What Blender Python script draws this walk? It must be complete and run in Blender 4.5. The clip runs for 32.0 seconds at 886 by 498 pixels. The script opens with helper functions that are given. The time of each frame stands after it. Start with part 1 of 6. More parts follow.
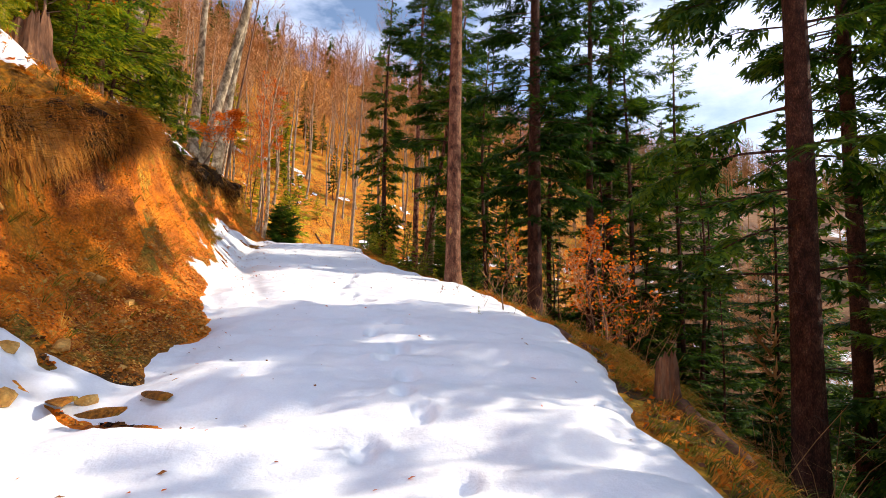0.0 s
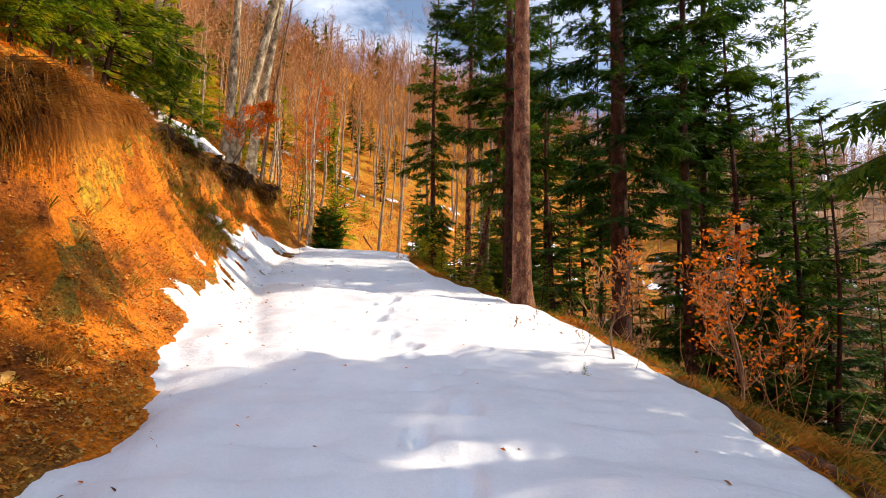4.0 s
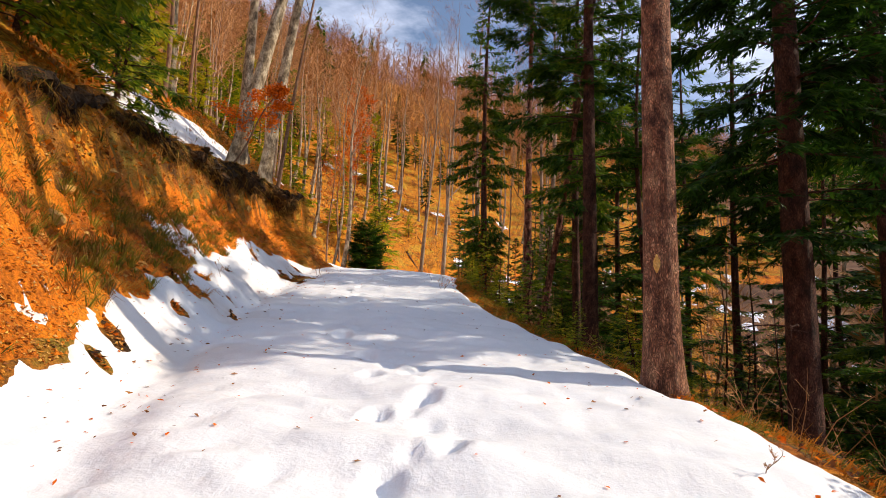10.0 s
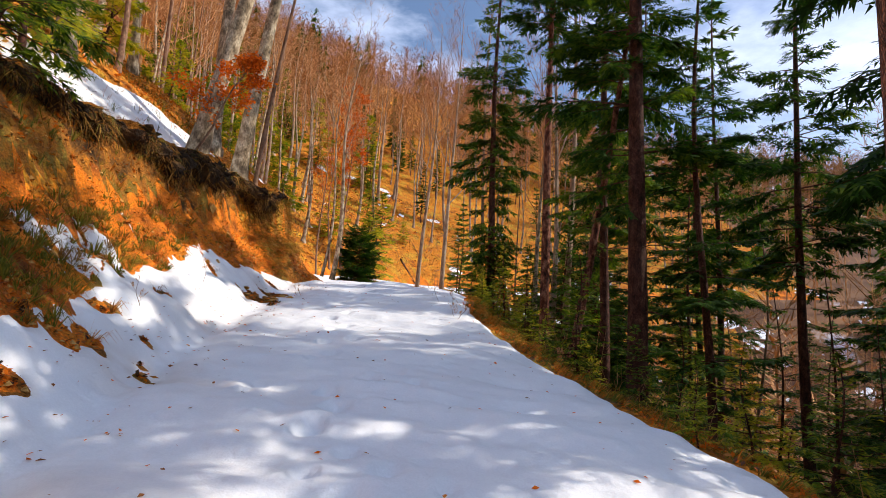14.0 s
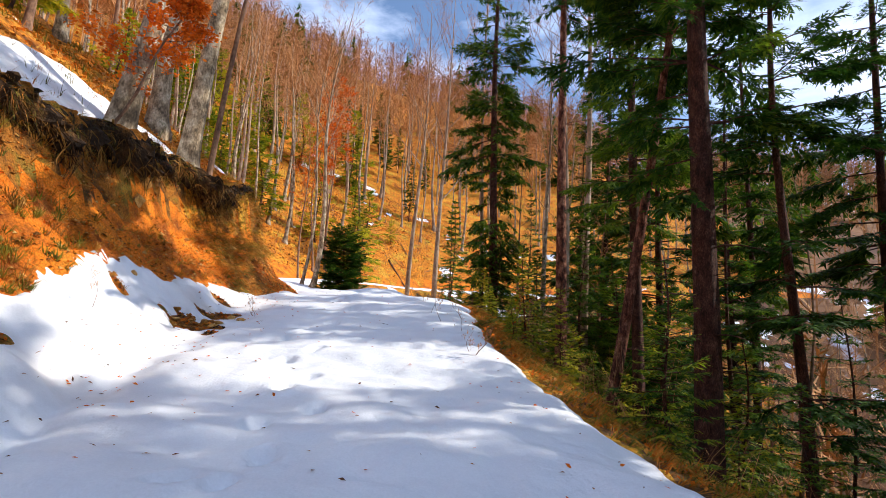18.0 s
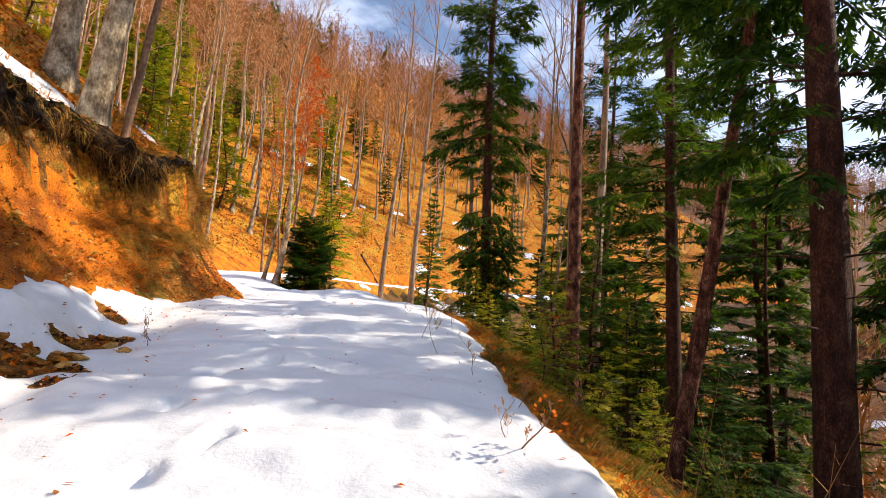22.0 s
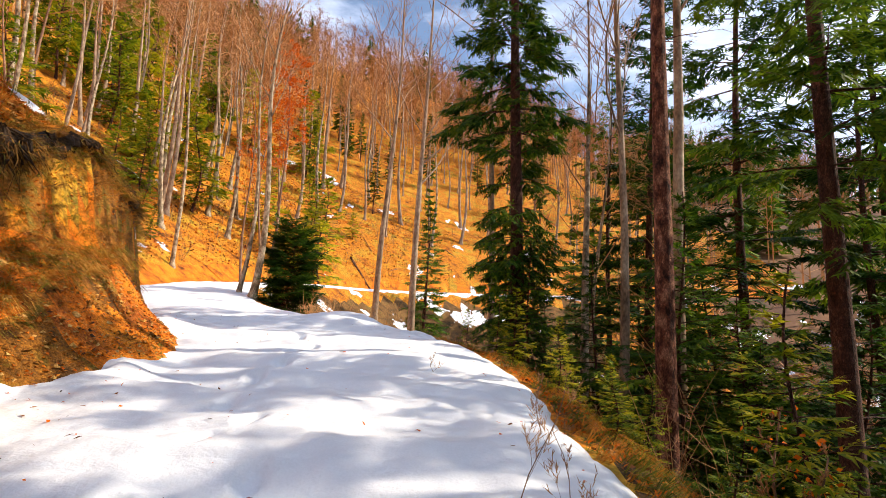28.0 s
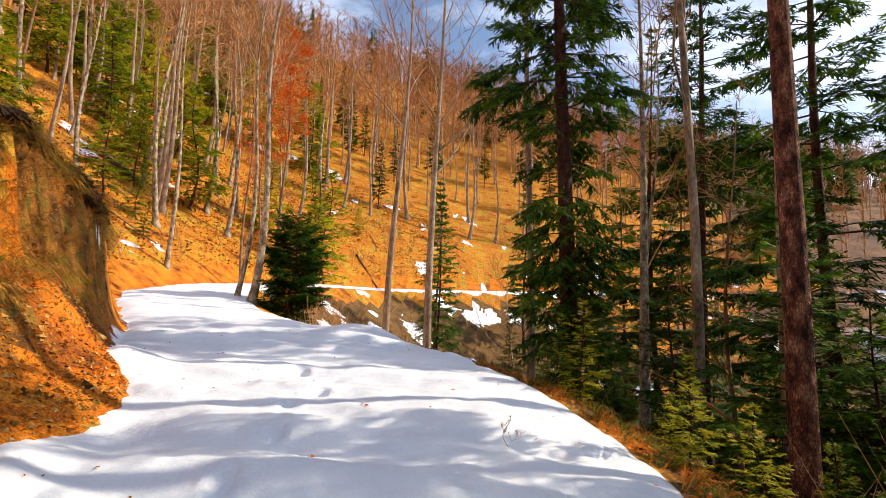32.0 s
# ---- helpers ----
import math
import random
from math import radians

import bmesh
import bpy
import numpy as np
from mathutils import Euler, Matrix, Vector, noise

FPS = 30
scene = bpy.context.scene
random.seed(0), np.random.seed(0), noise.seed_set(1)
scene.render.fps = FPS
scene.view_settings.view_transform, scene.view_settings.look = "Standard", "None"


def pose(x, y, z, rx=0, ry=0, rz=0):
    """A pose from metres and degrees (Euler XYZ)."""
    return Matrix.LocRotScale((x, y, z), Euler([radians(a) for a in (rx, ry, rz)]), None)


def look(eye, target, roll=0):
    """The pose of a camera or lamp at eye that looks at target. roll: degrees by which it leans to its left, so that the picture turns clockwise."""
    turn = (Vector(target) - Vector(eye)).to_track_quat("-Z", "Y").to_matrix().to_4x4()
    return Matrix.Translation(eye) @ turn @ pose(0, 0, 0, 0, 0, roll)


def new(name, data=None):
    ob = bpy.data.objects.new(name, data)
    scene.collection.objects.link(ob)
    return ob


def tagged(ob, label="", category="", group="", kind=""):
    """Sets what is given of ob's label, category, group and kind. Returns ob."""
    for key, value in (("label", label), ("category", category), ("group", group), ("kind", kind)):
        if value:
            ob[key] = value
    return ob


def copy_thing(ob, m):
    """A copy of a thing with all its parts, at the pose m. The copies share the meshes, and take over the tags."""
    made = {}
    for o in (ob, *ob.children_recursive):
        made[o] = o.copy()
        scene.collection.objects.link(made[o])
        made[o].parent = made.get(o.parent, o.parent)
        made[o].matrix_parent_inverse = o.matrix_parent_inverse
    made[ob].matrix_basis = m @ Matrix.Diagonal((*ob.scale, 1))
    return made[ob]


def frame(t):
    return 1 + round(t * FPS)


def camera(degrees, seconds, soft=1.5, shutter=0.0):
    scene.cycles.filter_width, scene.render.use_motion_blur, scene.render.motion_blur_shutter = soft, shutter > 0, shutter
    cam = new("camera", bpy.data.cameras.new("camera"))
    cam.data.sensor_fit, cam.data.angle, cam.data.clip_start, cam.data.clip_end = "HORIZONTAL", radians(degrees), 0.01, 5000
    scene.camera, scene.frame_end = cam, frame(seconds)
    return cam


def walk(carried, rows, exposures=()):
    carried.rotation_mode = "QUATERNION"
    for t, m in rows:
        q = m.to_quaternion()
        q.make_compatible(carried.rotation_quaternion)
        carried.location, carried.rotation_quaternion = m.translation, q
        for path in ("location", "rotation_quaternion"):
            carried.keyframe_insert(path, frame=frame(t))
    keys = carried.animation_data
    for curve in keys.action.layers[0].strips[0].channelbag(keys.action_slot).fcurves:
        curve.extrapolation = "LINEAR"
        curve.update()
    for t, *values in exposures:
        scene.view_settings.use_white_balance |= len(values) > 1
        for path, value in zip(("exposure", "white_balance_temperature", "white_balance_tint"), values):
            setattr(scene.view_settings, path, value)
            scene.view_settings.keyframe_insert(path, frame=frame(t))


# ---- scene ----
cam = camera(76.0, 32.0, 0.8)
PATH = [  # seconds, place, turn
    (0, 0.000, 0.000, 1.650, 96.79, -1.54, -0.26),
    (0.5, 0.078, 0.432, 1.703, 96.72, -1.54, 0.14),
    (1, 0.113, 0.740, 1.778, 96.59, -1.45, 0.57),
    (1.5, 0.120, 1.099, 1.923, 96.66, -1.54, 1.21),
    (2, 0.099, 1.483, 1.924, 96.44, -1.57, 2.16),
    (2.5, 0.051, 1.831, 2.057, 96.35, -1.65, 3.07),
    (3, -0.124, 2.278, 2.089, 96.16, -1.57, 3.66),
    (3.5, -0.244, 2.700, 2.143, 96.40, -1.50, 4.21),
    (5.5, -0.523, 4.373, 2.475, 97.09, -2.01, 5.97),
    (6, -0.547, 4.822, 2.475, 97.14, -2.27, 6.18),
    (6.5, -0.605, 5.231, 2.625, 97.07, -2.22, 6.55),
    (7, -0.681, 5.663, 2.653, 97.49, -2.32, 7.05),
    (7.5, -0.784, 6.001, 2.703, 97.53, -2.29, 7.31),
    (8, -0.860, 6.410, 2.854, 97.85, -2.21, 7.55),
    (8.5, -0.852, 6.853, 2.885, 97.76, -2.19, 8.01),
    (9, -0.890, 7.215, 2.938, 97.91, -2.32, 8.46),
    (9.5, -1.005, 7.581, 3.047, 98.06, -2.30, 8.84),
    (10, -1.111, 7.970, 3.037, 98.04, -2.37, 9.26),
    (10.5, -1.195, 8.346, 3.180, 98.21, -2.42, 9.48),
    (11, -1.344, 8.746, 3.232, 98.36, -2.33, 9.26),
    (11.5, -1.427, 9.112, 3.298, 98.49, -2.30, 9.32),
    (12, -1.499, 9.524, 3.433, 98.43, -2.58, 9.16),
    (12.5, -1.650, 9.976, 3.417, 98.48, -2.70, 8.77),
    (13, -1.783, 10.309, 3.544, 98.77, -2.84, 8.54),
    (13.5, -1.900, 10.709, 3.606, 98.86, -3.14, 8.66),
    (14, -2.063, 11.045, 3.628, 98.79, -3.28, 8.37),
    (14.5, -2.235, 11.417, 3.745, 98.91, -2.83, 8.09),
    (16.5, -2.578, 13.024, 3.975, 98.95, -2.57, 7.96),
    (17, -2.658, 13.390, 4.087, 99.32, -2.60, 7.74),
    (17.5, -2.781, 13.782, 4.125, 99.29, -2.68, 7.37),
    (18, -2.836, 14.176, 4.177, 98.79, -2.60, 7.21),
    (18.5, -2.866, 14.607, 4.300, 98.66, -2.95, 6.96),
    (19, -2.997, 14.998, 4.319, 98.36, -3.03, 6.62),
    (19.5, -3.076, 15.350, 4.390, 98.39, -3.06, 6.38),
    (20, -3.134, 15.810, 4.458, 98.61, -3.14, 6.10),
    (20.5, -3.235, 16.195, 4.489, 98.36, -3.33, 5.72),
    (21, -3.363, 16.619, 4.602, 98.44, -3.48, 5.34),
    (21.5, -3.451, 17.047, 4.612, 98.54, -3.66, 5.07),
    (22, -3.602, 17.407, 4.699, 98.48, -3.75, 4.28),
    (22.5, -3.801, 17.750, 4.805, 98.84, -3.73, 3.48),
    (23, -3.867, 18.081, 4.777, 98.94, -3.46, 3.28),
    (23.5, -3.962, 18.446, 4.885, 99.11, -3.33, 3.05),
    (24, -4.099, 18.825, 4.992, 99.21, -2.96, 2.89),
    (24.5, -4.229, 19.157, 5.033, 99.17, -2.98, 2.78),
    (25, -4.331, 19.521, 5.142, 99.39, -3.19, 2.73),
    (25.5, -4.277, 19.897, 5.211, 99.18, -3.17, 3.15),
    (27.5, -4.674, 21.253, 5.530, 98.35, -1.92, 3.30),
    (28, -4.707, 21.638, 5.559, 98.30, -2.10, 3.35),
    (28.5, -4.799, 21.938, 5.600, 98.10, -2.13, 3.19),
    (29, -4.899, 22.276, 5.679, 97.98, -1.75, 3.06),
    (29.5, -4.925, 22.647, 5.690, 97.71, -1.58, 3.29),
    (30, -5.001, 22.938, 5.740, 97.66, -1.65, 3.60),
    (30.5, -5.135, 23.269, 5.827, 97.63, -1.74, 3.79),
    (31, -5.257, 23.617, 5.827, 97.68, -1.78, 4.02),
    (31.5, -5.353, 23.911, 5.928, 97.95, -1.78, 4.09),
    (32, -5.469, 24.100, 6.008, 97.78, -1.46, 3.83),
]
walk(cam, [(t, pose(*m)) for t, *m in PATH], [(0.0, 0.50, 6600, 13), (3.0, 0.52, 7000, 12), (6.0, 0.29, 6850, 12), (9.0, 0.14, 6800, 13), (12.0, 0.15, 6400, 13), (14.0, 0.20, 6200, 13), (17.0, 0.36, 5850, 11), (20.0, 0.42, 6300, 12), (23.0, 0.52, 6650, 13), (25.0, 0.63, 6800, 13), (28.0, 0.55, 6650, 12), (32.0, 0.36, 6550, 11)])

# ---- light ----
SUN_EL, SUN_AZ = 33.0, 75.0  # degrees above the horizon, degrees from +y towards +x
world = bpy.data.worlds.new("sky")
scene.world = world
world.use_nodes = True
wn, wl = world.node_tree.nodes, world.node_tree.links
wn.clear()
sky = wn.new("ShaderNodeTexSky")
sky.sky_type = "NISHITA"
sky.sun_disc = False
sky.sun_elevation, sky.sun_rotation = radians(SUN_EL), radians(SUN_AZ)
sky.air_density, sky.dust_density, sky.ozone_density = 1.0, 1.2, 2.0
w_co = wn.new("ShaderNodeTexCoord")
w_map = wn.new("ShaderNodeMapping")
w_map.inputs["Scale"].default_value = (1.0, 1.0, 2.4)
w_noise = wn.new("ShaderNodeTexNoise")
w_noise.inputs["Scale"].default_value = 3.2
w_noise.inputs["Detail"].default_value = 7
w_noise.inputs["Roughness"].default_value = 0.6
w_ramp = wn.new("ShaderNodeValToRGB")
w_ramp.color_ramp.elements[0].position, w_ramp.color_ramp.elements[1].position = 0.42, 0.68
w_mix = wn.new("ShaderNodeMixRGB")
w_mix.inputs["Color2"].default_value = (6.6, 7.3, 9.0, 1)
w_bg = wn.new("ShaderNodeBackground")
w_bg.inputs["Strength"].default_value = 0.14
w_out = wn.new("ShaderNodeOutputWorld")
wl.new(w_co.outputs["Generated"], w_map.inputs["Vector"])
wl.new(w_map.outputs["Vector"], w_noise.inputs["Vector"])
wl.new(w_noise.outputs["Fac"], w_ramp.inputs["Fac"])
wl.new(w_ramp.outputs["Color"], w_mix.inputs["Fac"])
wl.new(sky.outputs["Color"], w_mix.inputs["Color1"])
wl.new(w_mix.outputs["Color"], w_bg.inputs["Color"])
wl.new(w_bg.outputs["Background"], w_out.inputs["Surface"])

sun = new("sun", bpy.data.lights.new("sun", "SUN"))
sun.data.energy, sun.data.angle, sun.data.color = 4.3, radians(0.6), (1.0, 0.88, 0.70)
_az, _el = radians(SUN_AZ), radians(SUN_EL)
sun.matrix_world = look((60 * math.sin(_az) * math.cos(_el), 60 * math.cos(_az) * math.cos(_el), 60 * math.sin(_el)), (0, 0, 0))


# ---- materials ----
def bark(name, stops, cell=58.0, deep=0.02, stretch=(1, 1, 0.38)):
    """Scaly bark: raised plates with dark cracks between them."""
    m = material(name, stops, 8, 8, 0.9, 0.6, 30, fine=(45, 0.6, 1.35), stretch=(1, 1, 0.5), dist=0.015)
    n, l = m.node_tree.nodes, m.node_tree.links
    b = n["Principled BSDF"]
    co = n.new("ShaderNodeTexCoord")
    mp = n.new("ShaderNodeMapping")
    mp.inputs["Scale"].default_value = stretch
    wob = n.new("ShaderNodeTexNoise")
    wob.inputs["Scale"].default_value = 9
    mixv = n.new("ShaderNodeMixRGB")
    mixv.inputs["Fac"].default_value = 0.16
    vo = n.new("ShaderNodeTexVoronoi")
    vo.feature = "DISTANCE_TO_EDGE"
    vo.inputs["Scale"].default_value = cell
    l.new(co.outputs["Object"], mp.inputs["Vector"])
    l.new(mp.outputs["Vector"], mixv.inputs["Color1"])
    l.new(mp.outputs["Vector"], wob.inputs["Vector"])
    l.new(wob.outputs["Color"], mixv.inputs["Color2"])
    l.new(mixv.outputs["Color"], vo.inputs["Vector"])
    cr = n.new("ShaderNodeMapRange")
    cr.inputs["From Min"].default_value, cr.inputs["From Max"].default_value = 0.0, 0.3
    cr.inputs["To Min"].default_value, cr.inputs["To Max"].default_value = 0.42, 1.12
    l.new(vo.outputs["Distance"], cr.inputs["Value"])
    mu = n.new("ShaderNodeMixRGB")
    mu.blend_type = "MULTIPLY"
    mu.inputs["Fac"].default_value = 1
    old = b.inputs["Base Color"].links[0].from_socket
    l.new(old, mu.inputs["Color1"])
    l.new(cr.outputs["Result"], mu.inputs["Color2"])
    l.new(mu.outputs["Color"], b.inputs["Base Color"])
    bu = n.new("ShaderNodeBump")
    bu.inputs["Strength"].default_value, bu.inputs["Distance"].default_value = 1.0, deep
    l.new(cr.outputs["Result"], bu.inputs["Height"])
    l.new(b.inputs["Normal"].links[0].from_socket, bu.inputs["Normal"])
    l.new(bu.outputs["Normal"], b.inputs["Normal"])
    return m


def material(name, stops, scale=6.0, detail=6.0, rough=0.85, bump=0.3, bump_scale=30.0, fine=None, stretch=(1, 1, 1), metal=0.0, spec=0.3, dist=0.02, per_object=0.0, translucent=0.0, distortion=0.0):
    """A noise-mottled surface: stops are (place, colour) of a ramp; fine: a second, finer mottle multiplied in."""
    m = bpy.data.materials.new(name)
    m.use_nodes = True
    n, l = m.node_tree.nodes, m.node_tree.links
    b = n["Principled BSDF"]
    b.inputs["Roughness"].default_value, b.inputs["Metallic"].default_value = rough, metal
    b.inputs["Specular IOR Level"].default_value = spec
    co = n.new("ShaderNodeTexCoord")
    mp = n.new("ShaderNodeMapping")
    mp.inputs["Scale"].default_value = stretch
    l.new(co.outputs["Object"], mp.inputs["Vector"])
    no = n.new("ShaderNodeTexNoise")
    no.inputs["Scale"].default_value, no.inputs["Detail"].default_value = scale, detail
    no.inputs["Roughness"].default_value, no.inputs["Distortion"].default_value = 0.62, distortion
    l.new(mp.outputs["Vector"], no.inputs["Vector"])
    ra = n.new("ShaderNodeValToRGB")
    while len(ra.color_ramp.elements) < len(stops):
        ra.color_ramp.elements.new(0.5)
    for e, (p, c) in zip(ra.color_ramp.elements, stops):
        e.position, e.color = p, (*c, 1)
    fac = no.outputs["Fac"]
    if per_object:
        oi = n.new("ShaderNodeObjectInfo")
        ge = n.new("ShaderNodeNewGeometry")
        add = n.new("ShaderNodeMath")
        add.operation = "ADD"
        l.new(oi.outputs["Random"], add.inputs[0])
        l.new(ge.outputs["Random Per Island"], add.inputs[1])
        mad = n.new("ShaderNodeMath")
        mad.operation = "MULTIPLY_ADD"
        l.new(add.outputs[0], mad.inputs[0])
        mad.inputs[1].default_value = per_object
        l.new(fac, mad.inputs[2])
        sub = n.new("ShaderNodeMath")
        sub.operation = "SUBTRACT"
        l.new(mad.outputs[0], sub.inputs[0])
        sub.inputs[1].default_value = per_object
        fac = sub.outputs[0]
    l.new(fac, ra.inputs["Fac"])
    colour = ra.outputs["Color"]
    if fine:
        f_scale, lo, hi = fine
        nf = n.new("ShaderNodeTexNoise")
        nf.inputs["Scale"].default_value, nf.inputs["Detail"].default_value = f_scale, 5
        l.new(mp.outputs["Vector"], nf.inputs["Vector"])
        rf = n.new("ShaderNodeMapRange")
        rf.inputs["From Min"].default_value, rf.inputs["From Max"].default_value = 0.3, 0.7
        rf.inputs["To Min"].default_value, rf.inputs["To Max"].default_value = lo, hi
        l.new(nf.outputs["Fac"], rf.inputs["Value"])
        mu = n.new("ShaderNodeMixRGB")
        mu.blend_type = "MULTIPLY"
        mu.inputs["Fac"].default_value = 1
        l.new(colour, mu.inputs["Color1"])
        l.new(rf.outputs["Result"], mu.inputs["Color2"])
        colour = mu.outputs["Color"]
    l.new(colour, b.inputs["Base Color"])
    if bump:
        nb = n.new("ShaderNodeTexNoise")
        nb.inputs["Scale"].default_value, nb.inputs["Detail"].default_value = bump_scale, 6
        nb.inputs["Roughness"].default_value = 0.65
        l.new(mp.outputs["Vector"], nb.inputs["Vector"])
        bu = n.new("ShaderNodeBump")
        bu.inputs["Strength"].default_value, bu.inputs["Distance"].default_value = bump, dist
        l.new(nb.outputs["Fac"], bu.inputs["Height"])
        l.new(bu.outputs["Normal"], b.inputs["Normal"])
    if translucent:
        tr = n.new("ShaderNodeBsdfTranslucent")
        l.new(colour, tr.inputs["Color"])
        mx = n.new("ShaderNodeMixShader")
        mx.inputs["Fac"].default_value = translucent
        out = n["Material Output"]
        l.new(b.outputs["BSDF"], mx.inputs[1])
        l.new(tr.outputs["BSDF"], mx.inputs[2])
        l.new(mx.outputs["Shader"], out.inputs["Surface"])
    return m


SNOW = material("snow", [(0.3, (0.80, 0.83, 0.88)), (0.7, (0.88, 0.90, 0.93))], 2.5, 5, 0.55, 0.5, 7.0, fine=(60, 0.96, 1.02), dist=0.04, spec=0.35)
_n, _l = SNOW.node_tree.nodes, SNOW.node_tree.links
_b = _n["Principled BSDF"]
_at, _mx = _n.new("ShaderNodeAttribute"), _n.new("ShaderNodeMixRGB")
_at.attribute_name = "dirt"
_l.new(_at.outputs["Fac"], _mx.inputs["Fac"])
_l.new(_b.inputs["Base Color"].links[0].from_socket, _mx.inputs["Color1"])
_mx.inputs["Color2"].default_value = (0.50, 0.36, 0.24, 1)
_l.new(_mx.outputs["Color"], _b.inputs["Base Color"])
LITTER = material("leaf_litter", [(0.28, (0.08, 0.03, 0.006)), (0.38, (0.40, 0.12, 0.008)), (0.45, (0.76, 0.26, 0.009)), (0.485, (0.36, 0.14, 0.012)), (0.52, (0.84, 0.29, 0.012)), (0.56, (0.44, 0.24, 0.018)), (0.60, (0.72, 0.36, 0.028)), (0.70, (0.24, 0.20, 0.02))], 0.6, 14, 0.95, 1.0, 9.0, fine=(11, 0.35, 1.45), dist=0.12)
SOIL = material("bare_soil", [(0.30, (0.08, 0.025, 0.006)), (0.40, (0.40, 0.105, 0.008)), (0.52, (0.84, 0.225, 0.007)), (0.68, (0.80, 0.30, 0.018)), (0.80, (0.24, 0.15, 0.03))], 1.0, 12, 0.95, 1.0, 16.0, fine=(34, 0.55, 1.3), dist=0.08)
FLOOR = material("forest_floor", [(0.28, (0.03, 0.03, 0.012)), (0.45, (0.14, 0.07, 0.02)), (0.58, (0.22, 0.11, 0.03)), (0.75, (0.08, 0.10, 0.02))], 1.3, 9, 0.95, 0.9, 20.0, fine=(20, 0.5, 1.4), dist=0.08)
FARGROUND = material("far_ground", [(0.35, (0.10, 0.05, 0.03)), (0.5, (0.20, 0.10, 0.05)), (0.60, (0.28, 0.14, 0.06)), (0.66, (0.72, 0.74, 0.78))], 0.06, 9, 0.95, 0.5, 1.0)
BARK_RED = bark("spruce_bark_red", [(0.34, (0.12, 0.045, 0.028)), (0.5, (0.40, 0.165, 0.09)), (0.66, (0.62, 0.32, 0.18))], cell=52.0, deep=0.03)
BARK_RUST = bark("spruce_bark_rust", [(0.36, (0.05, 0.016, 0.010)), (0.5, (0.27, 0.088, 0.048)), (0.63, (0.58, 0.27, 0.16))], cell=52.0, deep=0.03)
# also for trunks standing in shade, whose darkness is put into this colour
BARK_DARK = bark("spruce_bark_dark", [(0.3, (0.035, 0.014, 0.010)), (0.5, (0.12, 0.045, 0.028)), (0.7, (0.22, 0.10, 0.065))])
BARK_GREY = material("beech_bark", [(0.3, (0.05, 0.04, 0.025)), (0.43, (0.19, 0.135, 0.08)), (0.54, (0.40, 0.31, 0.20)), (0.62, (0.54, 0.45, 0.32)), (0.72, (0.17, 0.16, 0.05))], 4.5, 10, 0.85, 0.9, 14, fine=(24, 0.5, 1.35), stretch=(1, 1, 0.6), dist=0.015)
BARK_PALE = material("pale_beech_bark", [(0.3, (0.12, 0.075, 0.045)), (0.48, (0.32, 0.215, 0.135)), (0.66, (0.48, 0.365, 0.25)), (0.8, (0.2, 0.15, 0.08))], 3.0, 9, 0.85, 0.7, 14, fine=(18, 0.6, 1.3), stretch=(1, 1, 0.5), dist=0.015)
BARK_BROWN = material("young_bark", [(0.3, (0.10, 0.05, 0.03)), (0.6, (0.30, 0.17, 0.10)), (0.8, (0.40, 0.28, 0.18))], 5, 8, 0.9, 0.7, 16, fine=(24, 0.6, 1.3), stretch=(1, 1, 0.5), dist=0.02)
TWIG = material("bare_twigs", [(0.3, (0.24, 0.105, 0.04)), (0.6, (0.57, 0.30, 0.12))], 2, 3, 0.9, 0, per_object=0.25)
NEEDLE = material("fir_needles", [(0.22, (0.008, 0.028, 0.005)), (0.50, (0.036, 0.098, 0.009)), (0.76, (0.19, 0.28, 0.013))], 1.2, 4, 0.6, 0, per_object=0.27, translucent=0.33, spec=0.15)
# young yellow-green needles, brightened further so that sunlight is in the colour
NEEDLE_LIGHT = material("young_fir_needles", [(0.22, (0.025, 0.07, 0.006)), (0.42, (0.15, 0.24, 0.010)), (0.72, (0.58, 0.50, 0.016))], 1.6, 4, 0.6, 0, per_object=0.32, translucent=0.45, spec=0.3)
LEAF_ORANGE = material("withered_beech_leaves", [(0.25, (0.42, 0.085, 0.007)), (0.5, (0.78, 0.17, 0.009)), (0.75, (0.84, 0.26, 0.018))], 3, 3, 0.7, 0, per_object=0.3, translucent=0.4, spec=0.1)
TURF = material("turf", [(0.30, (0.04, 0.02, 0.006)), (0.40, (0.17, 0.07, 0.010)), (0.50, (0.44, 0.16, 0.014)), (0.60, (0.24, 0.17, 0.02)), (0.70, (0.58, 0.24, 0.02))], 1.7, 13, 0.95, 1.0, 22.0, fine=(40, 0.45, 1.4), dist=0.07)
GRASS_BROWN = material("withered_grass", [(0.3, (0.09, 0.04, 0.010)), (0.6, (0.30, 0.14, 0.025)), (0.8, (0.48, 0.26, 0.05))], 3, 3, 0.85, 0, per_object=0.3, translucent=0.2)
GRASS_DRY = material("dry_grass", [(0.3, (0.34, 0.11, 0.010)), (0.6, (0.62, 0.24, 0.022)), (0.8, (0.68, 0.36, 0.06))], 3, 3, 0.85, 0, per_object=0.3, translucent=0.25)
GRASS_GREEN = material("moss_grass", [(0.3, (0.06, 0.07, 0.008)), (0.6, (0.19, 0.19, 0.014)), (0.8, (0.42, 0.30, 0.03))], 3, 3, 0.85, 0, per_object=0.3, translucent=0.25)
STONE = material("stone", [(0.3, (0.30, 0.13, 0.03)), (0.5, (0.60, 0.31, 0.07)), (0.72, (0.72, 0.47, 0.17))], 7, 9, 0.9, 1.0, 22, fine=(40, 0.7, 1.2))
